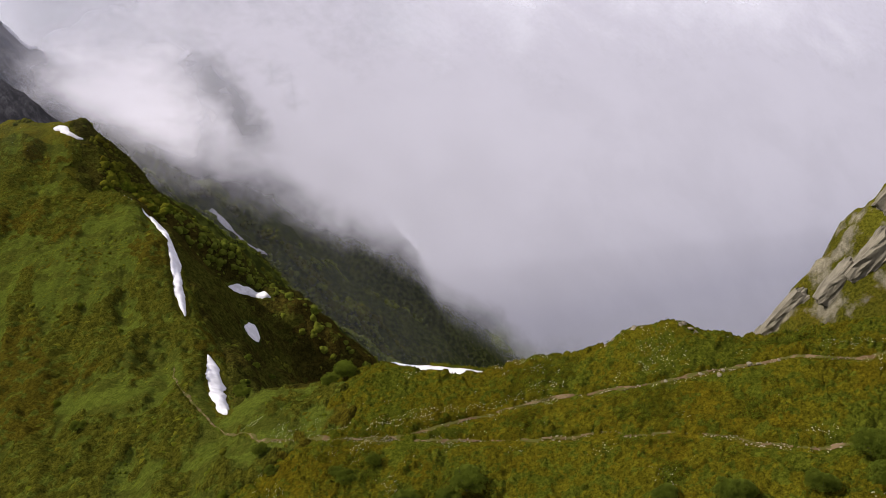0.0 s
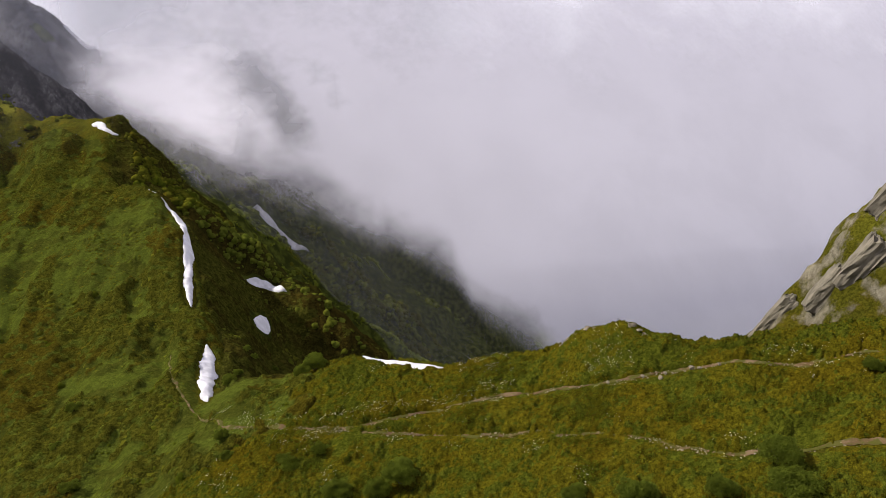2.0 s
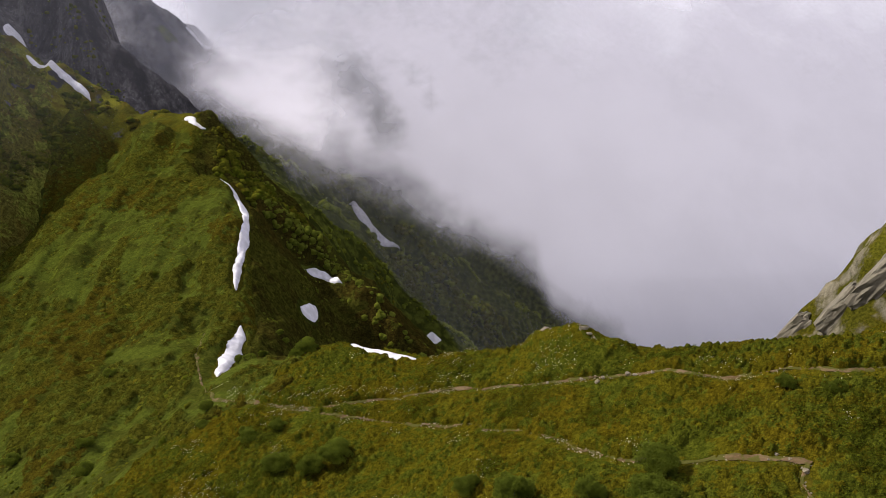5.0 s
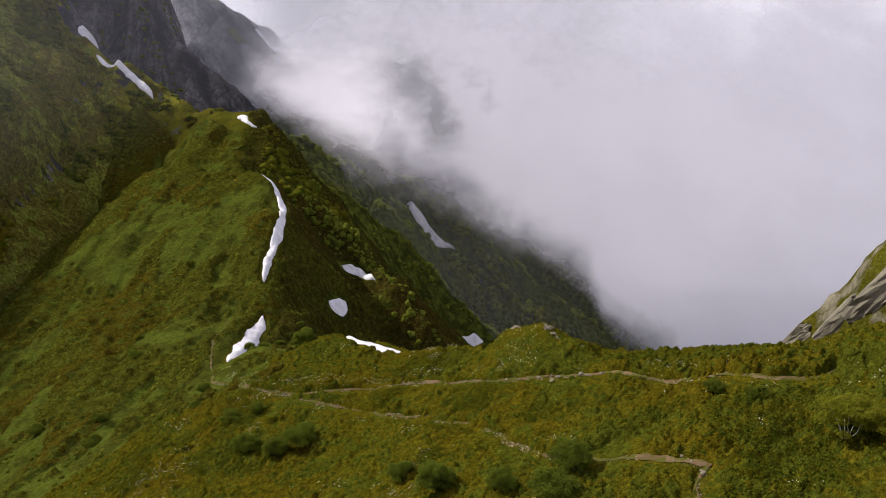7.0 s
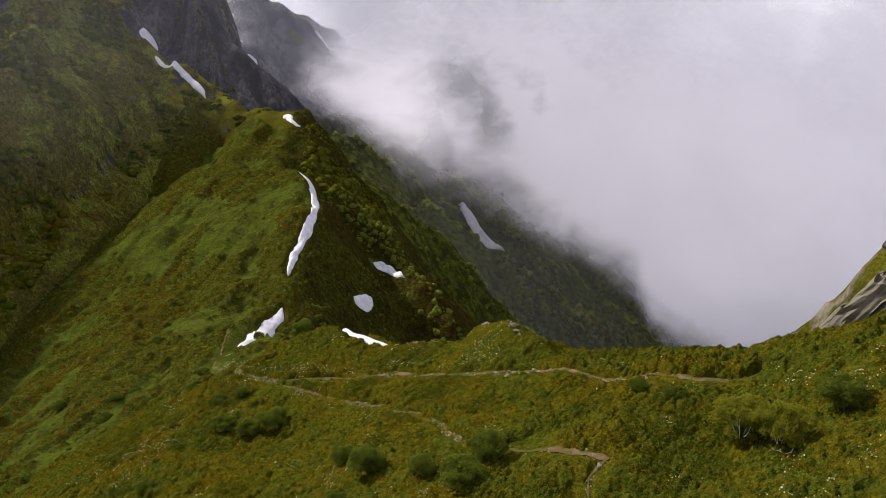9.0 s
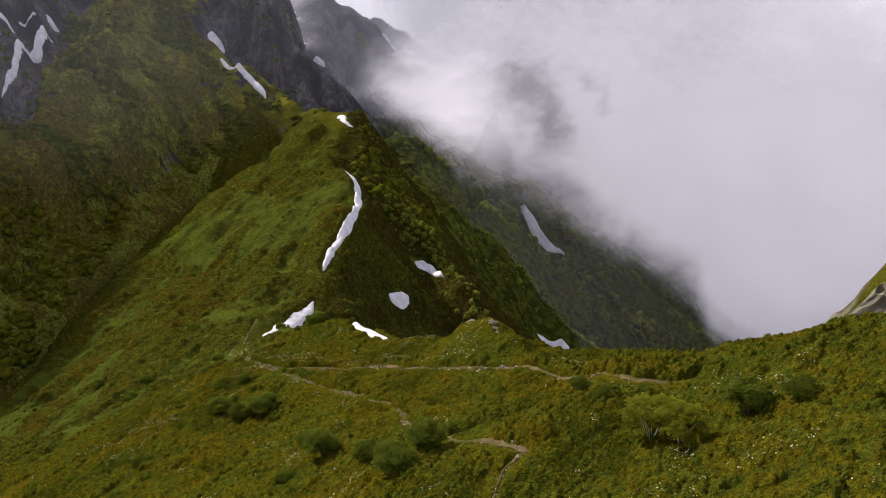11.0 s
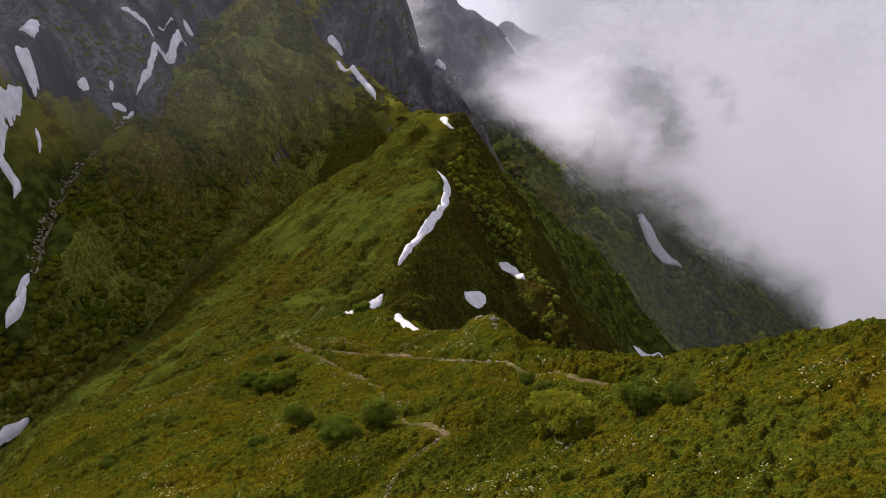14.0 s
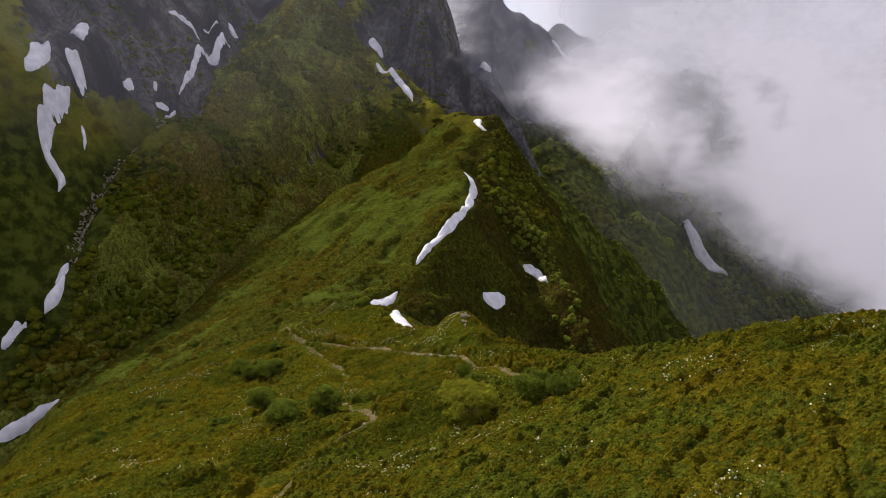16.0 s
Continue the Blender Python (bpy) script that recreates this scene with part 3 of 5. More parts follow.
# ---- clouds ----
def bank_body(a, u, far, rim, top, ends, soft, windows):
    """How deep inside the bank a place lies: below 0 outside, above 1 dense."""
    low = np.interp(a, [p[0] for p in rim], [p[1] for p in rim])
    body = (u - low) * far / soft
    if top:
        high = np.interp(a, [p[0] for p in top], [p[1] for p in top])
        body = np.minimum(body, (high - u) * far / (soft * 2.2))
    body = np.minimum(body, np.minimum(a - ends[0] - 0.01, (ends[1] - a - 0.03) * 0.6) * far / (soft * 1.5) - 0.6)
    # windows through which the far ridge shows
    body = np.minimum(body, 2.2)
    for ca, cu, wa, wu, deep in windows:
        torn = smooth(fbm(a + 0.5 * u, u * 0.7, 0.045, 4, 77), -1.0, 0.7)
        body = body - deep * torn * np.exp(-((a - ca) / wa) ** 2 - ((u - cu) / wu) ** 2)
    return body


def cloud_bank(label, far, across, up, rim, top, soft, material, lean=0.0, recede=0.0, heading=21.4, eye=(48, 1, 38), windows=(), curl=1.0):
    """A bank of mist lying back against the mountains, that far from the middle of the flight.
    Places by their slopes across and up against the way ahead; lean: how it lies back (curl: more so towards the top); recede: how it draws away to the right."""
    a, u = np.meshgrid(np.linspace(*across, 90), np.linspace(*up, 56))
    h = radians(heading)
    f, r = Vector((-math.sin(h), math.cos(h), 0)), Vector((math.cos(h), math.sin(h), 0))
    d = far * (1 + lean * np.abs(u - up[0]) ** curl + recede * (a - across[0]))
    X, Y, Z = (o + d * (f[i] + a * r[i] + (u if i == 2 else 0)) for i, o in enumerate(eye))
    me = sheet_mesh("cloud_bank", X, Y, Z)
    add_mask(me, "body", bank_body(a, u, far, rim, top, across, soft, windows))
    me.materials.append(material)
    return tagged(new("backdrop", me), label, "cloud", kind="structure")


def distance_material():
    """The glow of the cloud that fills the distance, the same as the cloudy sky."""
    m = Nodes("distant_cloud", 1.0, 0.0)
    t = m.tree
    n1 = m.noise(0.0022, 5, 0.55)
    c = m.mix(m.step(n1, 0.32, 0.70), (0.60, 0.575, 0.66), (0.72, 0.69, 0.775))
    em, trs, mx = t.nodes.new("ShaderNodeEmission"), t.nodes.new("ShaderNodeBsdfTransparent"), t.nodes.new("ShaderNodeMixShader")
    t.links.new(c, em.inputs[0])
    body = m.math("ADD", m.attr("body"), m.math("MULTIPLY", m.math("SUBTRACT", m.noise(0.007, 5, 0.6), 0.5), 2.4))
    t.links.new(m.step(body, -0.2, 1.4), mx.inputs[0])
    t.links.new(trs.outputs[0], mx.inputs[1])
    t.links.new(em.outputs[0], mx.inputs[2])
    t.links.new(mx.outputs[0], t.nodes["Material Output"].inputs[0])
    return m.mat


WHITE = (0.70, 0.68, 0.735)
WINDOWS = [(0.03, -0.03, 0.08, 0.05, 0.95), (-0.015, -0.075, 0.07, 0.05, 0.8)]
RIM = [(-0.34, -0.03), (-0.29, -0.045), (-0.25, -0.058), (-0.215, -0.080), (-0.17, -0.106), (-0.115, -0.146), (-0.05, -0.188), (0.013, -0.216), (0.07, -0.244),
       (0.117, -0.266), (0.17, -0.284), (0.21, -0.318), (0.235, -0.37), (0.275, -0.41), (0.32, -0.45), (0.4, -0.52), (0.9, -0.7)]
cloud_bank("wall of pale cloud filling the distance", 1420, (-0.42, 1.9), (-0.62, 0.16),
           [(-0.42, 0.0), (-0.2, -0.03), (-0.1, -0.12), (0.0, -0.25), (0.08, -0.45), (0.2, -0.8), (1.9, -0.9)], None, 60, distance_material())
cloud_bank("bank of white mist rising out of the valley", 392, (-0.31, 1.9), (-0.62, 0.16), RIM, [(-0.31, -0.02), (-0.22, 0.03), (-0.12, 0.12), (0.0, 0.17), (0.1, 0.17), (1.9, 0.16)], 28,
           cloud_material("valley_mist", 0.97, WHITE, 0.0105, 1.2, 8, 0.2), 1.2, 0.15, windows=WINDOWS, curl=1.8)
cloud_bank("torn wisps of white mist against a dark cliff", 322, (-0.33, 0.06), (-0.24, 0.09), [(p[0], p[1] + 0.014) for p in RIM[:9]],
           [(-0.33, -0.02), (-0.26, 0.03), (-0.2, 0.06), (-0.1, 0.075), (0.06, -0.02)], 15, cloud_material("near_mist", 0.9, WHITE, 0.015, 0.9, 3), 2.0, 0.1, windows=WINDOWS)
# four tinted veils, added so that far slopes look pale with distance
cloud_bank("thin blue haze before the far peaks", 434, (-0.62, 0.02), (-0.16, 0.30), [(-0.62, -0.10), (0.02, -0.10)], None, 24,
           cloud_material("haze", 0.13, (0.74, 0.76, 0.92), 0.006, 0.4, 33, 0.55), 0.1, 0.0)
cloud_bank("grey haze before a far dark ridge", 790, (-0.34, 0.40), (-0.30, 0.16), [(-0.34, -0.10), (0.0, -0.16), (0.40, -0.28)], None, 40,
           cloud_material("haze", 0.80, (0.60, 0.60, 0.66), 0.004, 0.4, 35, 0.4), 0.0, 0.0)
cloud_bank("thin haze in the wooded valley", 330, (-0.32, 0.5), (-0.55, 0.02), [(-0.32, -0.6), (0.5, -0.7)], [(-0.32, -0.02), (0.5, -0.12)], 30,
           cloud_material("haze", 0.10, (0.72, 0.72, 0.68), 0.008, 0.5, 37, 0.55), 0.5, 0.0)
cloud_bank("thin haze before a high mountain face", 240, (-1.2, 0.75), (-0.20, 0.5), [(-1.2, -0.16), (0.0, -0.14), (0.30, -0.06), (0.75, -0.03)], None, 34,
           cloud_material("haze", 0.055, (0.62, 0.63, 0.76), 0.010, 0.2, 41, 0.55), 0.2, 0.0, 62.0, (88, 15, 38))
cloud_bank("small cloud caught between the peaks", 440, (-0.50, -0.26), (0.0, 0.20), [(-0.50, 0.09), (-0.42, 0.04), (-0.37, 0.02), (-0.26, 0.06)], None, 14,
           cloud_material("peak_mist", 0.9, WHITE, 0.022, 0.9, 27), 1.5, 0.0)


# ---- snow ----
def snow_patch(label, line, thick=0.7, lead=0.25):
    """Old snow lying along a line of (x, y, half width): rounded edges, a hollowed top."""
    pts = np.array(line, float)
    run = np.concatenate([[0], np.cumsum(np.hypot(np.diff(pts[:, 0]), np.diff(pts[:, 1])))])
    n = max(36, int(run[-1] / 0.35))
    s = np.linspace(0, run[-1], min(n, 240))
    cx, cy, w = (np.interp(s, run, pts[:, i]) for i in range(3))
    for _ in range(3):
        for a in (cx, cy, w):
            a[1:-1] = (a[:-2] + 2 * a[1:-1] + a[2:]) / 4
    tx, ty = np.gradient(cx), np.gradient(cy)
    ln = np.hypot(tx, ty) + 1e-6
    tip = np.sqrt(np.clip(np.minimum(s, run[-1] - s) / (run[-1] * lead * 0.5 + 1e-6), 0.02, 1))
    v = np.linspace(-1, 1, 17)[None, :]
    fine = max(np.mean(w), 0.5)
    wl, wr = ((w * tip * np.clip(1 + 0.28 * fbm(cx, cy, fine * 3.2, 3, k) + 0.13 * noise2(cx, cy, fine * 1.2, k + 1), 0.3, 1.7))[:, None] for k in (7, 13))
    off = np.where(v < 0, v * wl, v * wr)
    X = cx[:, None] - (ty / ln)[:, None] * off
    Y = cy[:, None] + (tx / ln)[:, None] * off
    lift = thick * (1 - np.abs(v) ** 3.0) * (0.5 + 0.5 * tip[:, None]) - 0.25 * thick * (np.abs(v) > 0.99)
    Z = land(X, Y) + lift + 0.25 * thick * fbm(X, Y, 2.5, 3, 29) * (np.abs(v) < 0.99)
    me = sheet_mesh("snow_patch", X, Y, Z)
    me.materials.append(SNOW)
    return tagged(new("snow_patch", me), label, "snow", group="old snow patches")


SNOWS = (
    ("drift of old snow behind a heath crest", [(-9.5, 102.5, 0.5), (-7, 100.2, 1.1), (-4.3, 98.5, 1.5), (-1, 96.3, 1.5), (2.8, 94.2, 1.3), (6.6, 93.2, 0.6)], 0.45),
    ("thin rim of old snow behind a heath crest", [(53.6, 76.4, 0.2), (56.5, 76.2, 0.5), (60, 75.9, 0.5), (63, 75.6, 0.3)], 0.4),
    ("long winding strip of old white snow on a crest", [(-106, 210.4, 0.9), (-101.1, 211.2, 1.5), (-96.2, 208.6, 1.4), (-87.7, 198.7, 1.4), (-82.7, 192.7, 1.2), (-77.8, 184.6, 0.8), (-73.8, 176.2, 1.3), (-70.9, 169.6, 1.1), (-68, 163.5, 1.1), (-65.5, 158.4, 1.4), (-63.4, 154, 1.3), (-61.7, 151, 0.6)], 0.6),
    ("tapering tongue of old snow above a footpath", [(-51.3, 135.9, 0.5), (-48.6, 131.2, 1.1), (-46.4, 126.1, 1.7), (-44.1, 120.2, 1.6), (-40.7, 112.7, 1.3), (-38.5, 107.7, 1.0), (-36, 103.4, 0.5)], 0.5),
    ("slanting patch of old snow on a dark slope", [(-73.8, 212.6, 0.6), (-71, 213.7, 1.5), (-66, 213.6, 1.9), (-61.5, 211.0, 1.0), (-59, 210.6, 0.3)], 0.6),
    ("ragged round patch of old snow on a dark slope", [(-55.4, 174, 1), (-56, 179, 2.1), (-57, 186, 1)], 0.5),
    ("small patch of old snow on a summit", [(-150.6, 260.8, 0.8), (-146.9, 259.8, 1.6), (-143.9, 257.6, 1.3), (-139.7, 256.4, 0.5), (-137.8, 256.8, 0.5)], 0.5),
    ("ragged snow patch at the head of a gully", [(-246.4, 269.1, 1.3), (-247, 274.7, 4), (-244.6, 278.1, 3.3)], 1.0),
    ("narrow snow gully beside a dark cliff", [(-225.7, 258.8, 1.6), (-220.9, 259.5, 1.5), (-212.1, 261.5, 1.4), (-205.1, 262.2, 1.5), (-199.4, 261.8, 1.5), (-196.6, 260.8, 0.8)], 1.0),
    ("long snow patch on a wooded far slope", [(-229.7, 613.2, 2.2), (-217.9, 607.8, 4.9), (-203.3, 602.3, 5.9), (-189.2, 600.1, 4.8), (-179.1, 599, 3.2), (-174.8, 599.6, 1.1)], 2.0),
    ("small snow patch under a hazy peak", [(-369, 481.5, 1.5), (-363.7, 482.7, 3.1), (-358.8, 485.1, 1.5)], 2.5),
    ("thin line of snow on a hazy ridge", [(-358.2, 565.7, 1.1), (-348.5, 572.9, 1.7), (-338.7, 577.8, 1.1)], 2.0),
    ("snow band high on a rock wall", [(-242.1, 153.2, 0.41), (-241.6, 157.5, 0.54), (-239.8, 161.5, 0.48), (-236.9, 165, 0.27)], 1.2),
    ("thin snow band high on a rock wall", [(-240.3, 168.6, 0.2), (-240.5, 172.7, 0.27), (-238.9, 175.2, 0.14)], 1.0),
    ("wedge of snow high on a rock wall", [(-251.7, 188.8, 2.72), (-248.7, 187.4, 1.84), (-245.8, 185.8, 0.61)], 1.2),
    ("snow filling a steep rock gully", [(-237.6, 180, 0.95), (-233, 173.1, 1.67), (-226.8, 165.3, 1.09), (-221.5, 159.4, 0.95), (-216.4, 154.3, 1.24), (-210.6, 149.4, 0.95), (-205.5, 143.8, 0.57), (-202.1, 139.3, 0.34)], 1.2),
    ("broad snow patch on a rock wall", [(-208.6, 105.7, 2.45), (-204.5, 104.3, 3.59), (-200.1, 102.8, 2.36), (-195.7, 101.9, 0.82)], 1.4),
    ("blocky snow patch on a grassy wall", [(-182.9, 79.4, 0.94), (-185.5, 83, 3.15), (-188.8, 86.2, 3.91), (-191.4, 89.4, 1.88)], 1.4),
    ("snow field at the head of a tongue", [(-191.6, 99.1, 1.04), (-190.2, 98.4, 2.27), (-188.6, 97.3, 3.37), (-187.5, 97, 1.71)], 1.4),
    ("great tongue of old snow below a rock wall", [(-185.2, 93.4, 0.7), (-182.1, 89.8, 1.27), (-177.6, 85.3, 1.79), (-172.4, 81.3, 1.67), (-169.9, 79.7, 1.75), (-167.6, 80, 1.39), (-165.7, 81.5, 1.06), (-164.3, 82.6, 1.31), (-161.7, 80.3, 0.61)], 1.6),
    ("thin streak of snow on a grassy wall", [(-180.7, 94.7, 0.48), (-178.6, 94.7, 0.75), (-176.3, 94.1, 0.48), (-173.7, 92.9, 0.27)], 0.8),
    ("small snow patch on a rock wall", [(-201.9, 120.1, 0.82), (-199.4, 118.8, 1.43), (-196.7, 116.3, 1.09), (-195.2, 115.1, 0.48)], 1.2),
    ("tiny snow patch on a rock wall", [(-202, 129.9, 0.68), (-200.6, 129, 0.68)], 0.8),
    ("snow patch at the foot of a rock wall", [(-197.7, 127.8, 0.34), (-197.8, 130.9, 0.61), (-197.7, 133, 0.34)], 1.0),
    ("snow bank at the head of a stream", [(-198.1, 135.9, 0.48), (-195.9, 133, 0.68), (-193.6, 129.7, 0.41)], 0.8),
    ("snow bridge over a stream in a gorge", [(-138.1, 75.5, 0.75), (-136.3, 73.3, 1.88), (-129.7, 69.7, 1.88), (-127.4, 66.8, 1.58), (-125.9, 64.7, 0.52)], 1.0),
    ("snow lying along the bed of a gorge", [(-124.7, 59.7, 0.42), (-129, 58.6, 1.02), (-127.7, 55.9, 1.14), (-126.5, 53.1, 1.02)], 1.0),
    ("snow lying deep in the gorge", [(-108.6, 62.9, 0.66), (-107, 58.8, 1.08), (-105.5, 54.2, 1.2), (-103.7, 49.1, 1.14), (-103.6, 45.2, 1.08)], 1.0),
    ("tiny scrap of snow on a heathy slope", [(-174.2, 166.7, 0.27), (-174.4, 168.9, 0.27)], 0.4),
    ("wedge of old snow below a wooded spur", [(-76, 329, 0.8), (-72, 330.5, 2.0), (-69.5, 331.5, 0.9), (-64.5, 333.5, 2.8), (-60, 335.5, 1.2)], 0.6),
)
for label, line, thick in SNOWS:
    snow_patch(label, line, thick)


# ---- footpaths ----
UPPER = [(-25.5, 86.7), (-18, 83.2), (-9.9, 79.9), (-4.8, 79.2), (0, 79.4), (4.1, 80.6), (8.5, 81.2), (13, 80.7), (17.5, 80), (21.7, 78.4), (25.7, 76.6),
         (29.5, 76.1), (34, 75.6), (38, 73.6), (42.5, 71.4), (48, 68.5), (54, 65.3), (57.5, 66.1), (59, 66.7)]
LOWER = [(-9.9, 79.9), (-2.7, 77.8), (2.2, 76.4), (6.9, 75.5), (12.1, 73.7), (17.1, 72), (21.8, 68.8), (25.5, 67), (27.7, 65.3), (30.2, 62.7), (32.4, 60.8),
         (35.2, 58.9), (38.5, 57.5), (42, 56.4), (44.4, 55.7), (47.5, 54.2), (49.5, 52.8)]
BRANCH = [(49.5, 52.8), (48.7, 51), (49.2, 48.9), (50.2, 46), (51.9, 43.7), (55, 39)]
CLIMB = [(-25.5, 86.7), (-31, 93), (-38, 101.3), (-44.7, 109.5), (-51, 119), (-55, 127)]


def along(line, step):
    p = np.array(line, float)
    run = np.concatenate([[0], np.cumsum(np.hypot(np.diff(p[:, 0]), np.diff(p[:, 1])))])
    s = np.arange(0, run[-1], step)
    x, y = np.interp(s, run, p[:, 0]), np.interp(s, run, p[:, 1])
    for _ in range(4):
        x[1:-1], y[1:-1] = (x[:-2] + 2 * x[1:-1] + x[2:]) / 4, (y[:-2] + 2 * y[1:-1] + y[2:]) / 4
    return x + 0.25 * noise2(s, s * 0, 2.6, len(line)), y + 0.25 * noise2(s, s * 0, 2.2, len(line) + 5)


def footpath(name, label, line, width, lift):
    x, y = along(line, 0.35)
    tx, ty = np.gradient(x), np.gradient(y)
    ln = np.hypot(tx, ty) + 1e-6
    w = width * np.clip(1 + 1.3 * fbm(x, y, 2.2, 3, 83), 0.25, 2.4)
    w = w * (1 + 0.5 * np.exp(-((x - 46.5) ** 2 + (y - 54.8) ** 2) / 9))
    v = np.linspace(-1, 1, 7)[None, :]
    rag = 1 + 0.3 * noise2(x * 3, y * 3, 1.0, 9)[:, None] * np.abs(v)
    X = x[:, None] - (ty / ln * w)[:, None] * v * rag
    Y = y[:, None] + (tx / ln * w)[:, None] * v * rag
    Z = land(X, Y) + lift + 0.05 * (np.abs(v) < 0.8) - 0.03 * (np.abs(v) < 0.3)
    me = sheet_mesh(name, X, Y, Z)
    me.materials.append(SOIL)
    return tagged(new(name, me), label, "footpath", kind="structure")


footpath("path_upper", "trodden stony footpath along a heath slope", UPPER, 0.24, 0.060)
footpath("path_lower", "worn earth footpath through heath", LOWER, 0.15, 0.070)
footpath("path_branch", "narrow earth footpath through flowers", BRANCH, 0.12, 0.080)
footpath("path_climb", "grassy footpath climbing a ridge", CLIMB, 0.16, 0.090)
STREAM = along([q[:2] for q in GORGE[2:7]], 0.25)
TRODDEN = [along(l, 0.5) for l in (UPPER, LOWER, BRANCH, CLIMB)]


def path_gap(x, y):
    """Distance to the nearest footpath."""
    d = np.full(x.shape, 1e9)
    for px, py in TRODDEN:
        for k in range(0, len(px)):
            d = np.minimum(d, (x - px[k]) ** 2 + (y - py[k]) ** 2)
    return np.sqrt(d)


# ---- plants ----
def path_side(x, y):
    """Distance to the nearest footpath, and 1 where the place lies above it on the slope, 0 below."""
    d, up, total = np.full(x.shape, 1e9), np.zeros(x.shape), np.full(x.shape, 1e-30)
    for px, py in TRODDEN:
        for qx, qy in zip(px[::2], py[::2]):
            n = (x - qx) ** 2 + (y - qy) ** 2
            w = (n + 0.15) ** -3
            up, total = up + w * np.clip(0.5 + 0.9 * (0.3 * (x - qx) + (y - qy)) / np.sqrt(n + 0.05), 0, 1), total + w
    return path_gap(x, y), up / total


RNG = np.random.default_rng(5)


def leaf_ball(leaves, size, squash, rng, spread=0.35, hollow=0.7):
    """Loose leaves over a dome of radius 1: three corners each."""
    d = rng.normal(size=(leaves, 3))
    d[:, 2] = np.abs(d[:, 2]) * 1.1 - 0.15
    d /= np.linalg.norm(d, axis=1)[:, None]
    r = hollow + (1 - hollow) * rng.random(leaves) + 0.12 * np.sin(d[:, 0] * 5 + d[:, 1] * 4)
    p = d * r[:, None] * [1, 1, squash]
    n = d + spread * rng.normal(size=(leaves, 3))
    n /= np.linalg.norm(n, axis=1)[:, None]
    a = np.cross(n, rng.normal(size=(leaves, 3)))
    a /= np.linalg.norm(a, axis=1)[:, None]
    b = np.cross(n, a)
    s = size * (0.6 + 0.8 * rng.random(leaves))[:, None]
    return np.stack([p - a * s - b * s * 0.4, p + a * s - b * s * 0.4, p + b * s], 1).reshape(-1, 3)


def lump(k, squash):
    """A rounded bush of radius 1, uneven all over: corners and faces of the outside of its foliage."""
    rng = np.random.default_rng(900 + k)
    verts, faces, rows = [(0, 0, 1.0)], [], [[0]]
    for z, r, n in ((0.70, 0.72, 6), (0.18, 1.0, 8), (-0.4, 0.85, 8)):
        t = 2 * math.pi * (np.arange(n) + 0.5 * rng.random()) / n
        rows.append(list(range(len(verts), len(verts) + n)))
        verts += [(r * math.cos(q), r * math.sin(q), z) for q in t]
    for a, b in zip(rows[:-1], rows[1:]):
        i = j = 0
        na, nb = len(a), len(b)
        while i < (na if na > 1 else 0) or j < nb:
            if j < nb and (na == 1 or i >= na or j * na <= i * nb):
                faces.append((a[i % na], b[j % nb], b[(j + 1) % nb]))
                j += 1
            else:
                faces.append((a[i % na], b[j % nb], a[(i + 1) % na]))
                i += 1
    v = np.array(verts) * (0.68 + 0.55 * rng.random((len(verts), 1)))
    return v * [1, 1, squash], np.array(faces)


def bushes(name, label, category, count, squash, x, y, radius, sink, material):
    """One mass of rounded bushes set on the land."""
    z, out, tris, base = land(x, y), [], [], 0
    pick, turn = RNG.integers(0, count, len(x)), RNG.random(len(x)) * 2 * math.pi
    tall = 0.75 + 0.6 * RNG.random(len(x))
    for k in range(count):
        v, f = lump(k, squash)
        i = np.flatnonzero(pick == k)
        c, s, r = np.cos(turn[i])[:, None], np.sin(turn[i])[:, None], radius[i][:, None]
        out.append(np.stack([(v[:, 0] * c - v[:, 1] * s) * r + x[i][:, None], (v[:, 0] * s + v[:, 1] * c) * r + y[i][:, None],
                             v[:, 2] * r * tall[i][:, None] + (z[i] - sink * radius[i])[:, None]], -1).reshape(-1, 3))
        tris.append((f[None] + len(v) * np.arange(len(i))[:, None, None]).reshape(-1, 3) + base)
        base += len(v) * len(i)
    me = quads_mesh(name, np.concatenate(out), np.concatenate(tris), True)
    me.materials.append(material)
    return tagged(new(name, me), label, category, kind="stuff")


def planted(name, label, category, balls, x, y, radius, sink, material, up=1.0, lift=0.0):
    """One mass of plants: leaf balls set on the land."""
    z = land(x, y) + lift
    pick, turn = RNG.integers(0, len(balls), len(x)), RNG.random(len(x)) * 2 * math.pi
    out = []
    for k, ball in enumerate(balls):
        i = np.flatnonzero(pick == k)
        c, s = np.cos(turn[i])[:, None], np.sin(turn[i])[:, None]
        r = radius[i][:, None]
        out.append(np.stack([(ball[:, 0] * c - ball[:, 1] * s) * r + x[i][:, None],
                             (ball[:, 0] * s + ball[:, 1] * c) * r + y[i][:, None],
                             ball[:, 2] * r * up + (z[i] - sink * radius[i])[:, None]], -1).reshape(-1, 3))
    v = np.concatenate(out)
    me = quads_mesh(name, v, np.arange(len(v)).reshape(-1, 3))
    me.materials.append(material)
    return tagged(new(name, me), label, category, kind="stuff")


def sown(count, x0, x1, y0, y1):
    return RNG.uniform(x0, x1, count), RNG.uniform(y0, y1, count)


def snow_gap(x, y):
    """Distance to the nearest edge of old snow."""
    d = np.full(x.shape, 1e9)
    for _, line, _ in SNOWS:
        for a, b in zip(line[:-1], line[1:]):
            for f in np.linspace(0, 1, 5):
                px, py, w = (a[i] + f * (b[i] - a[i]) for i in range(3))
                d = np.minimum(d, np.hypot(x - px, y - py) - w)
    return d


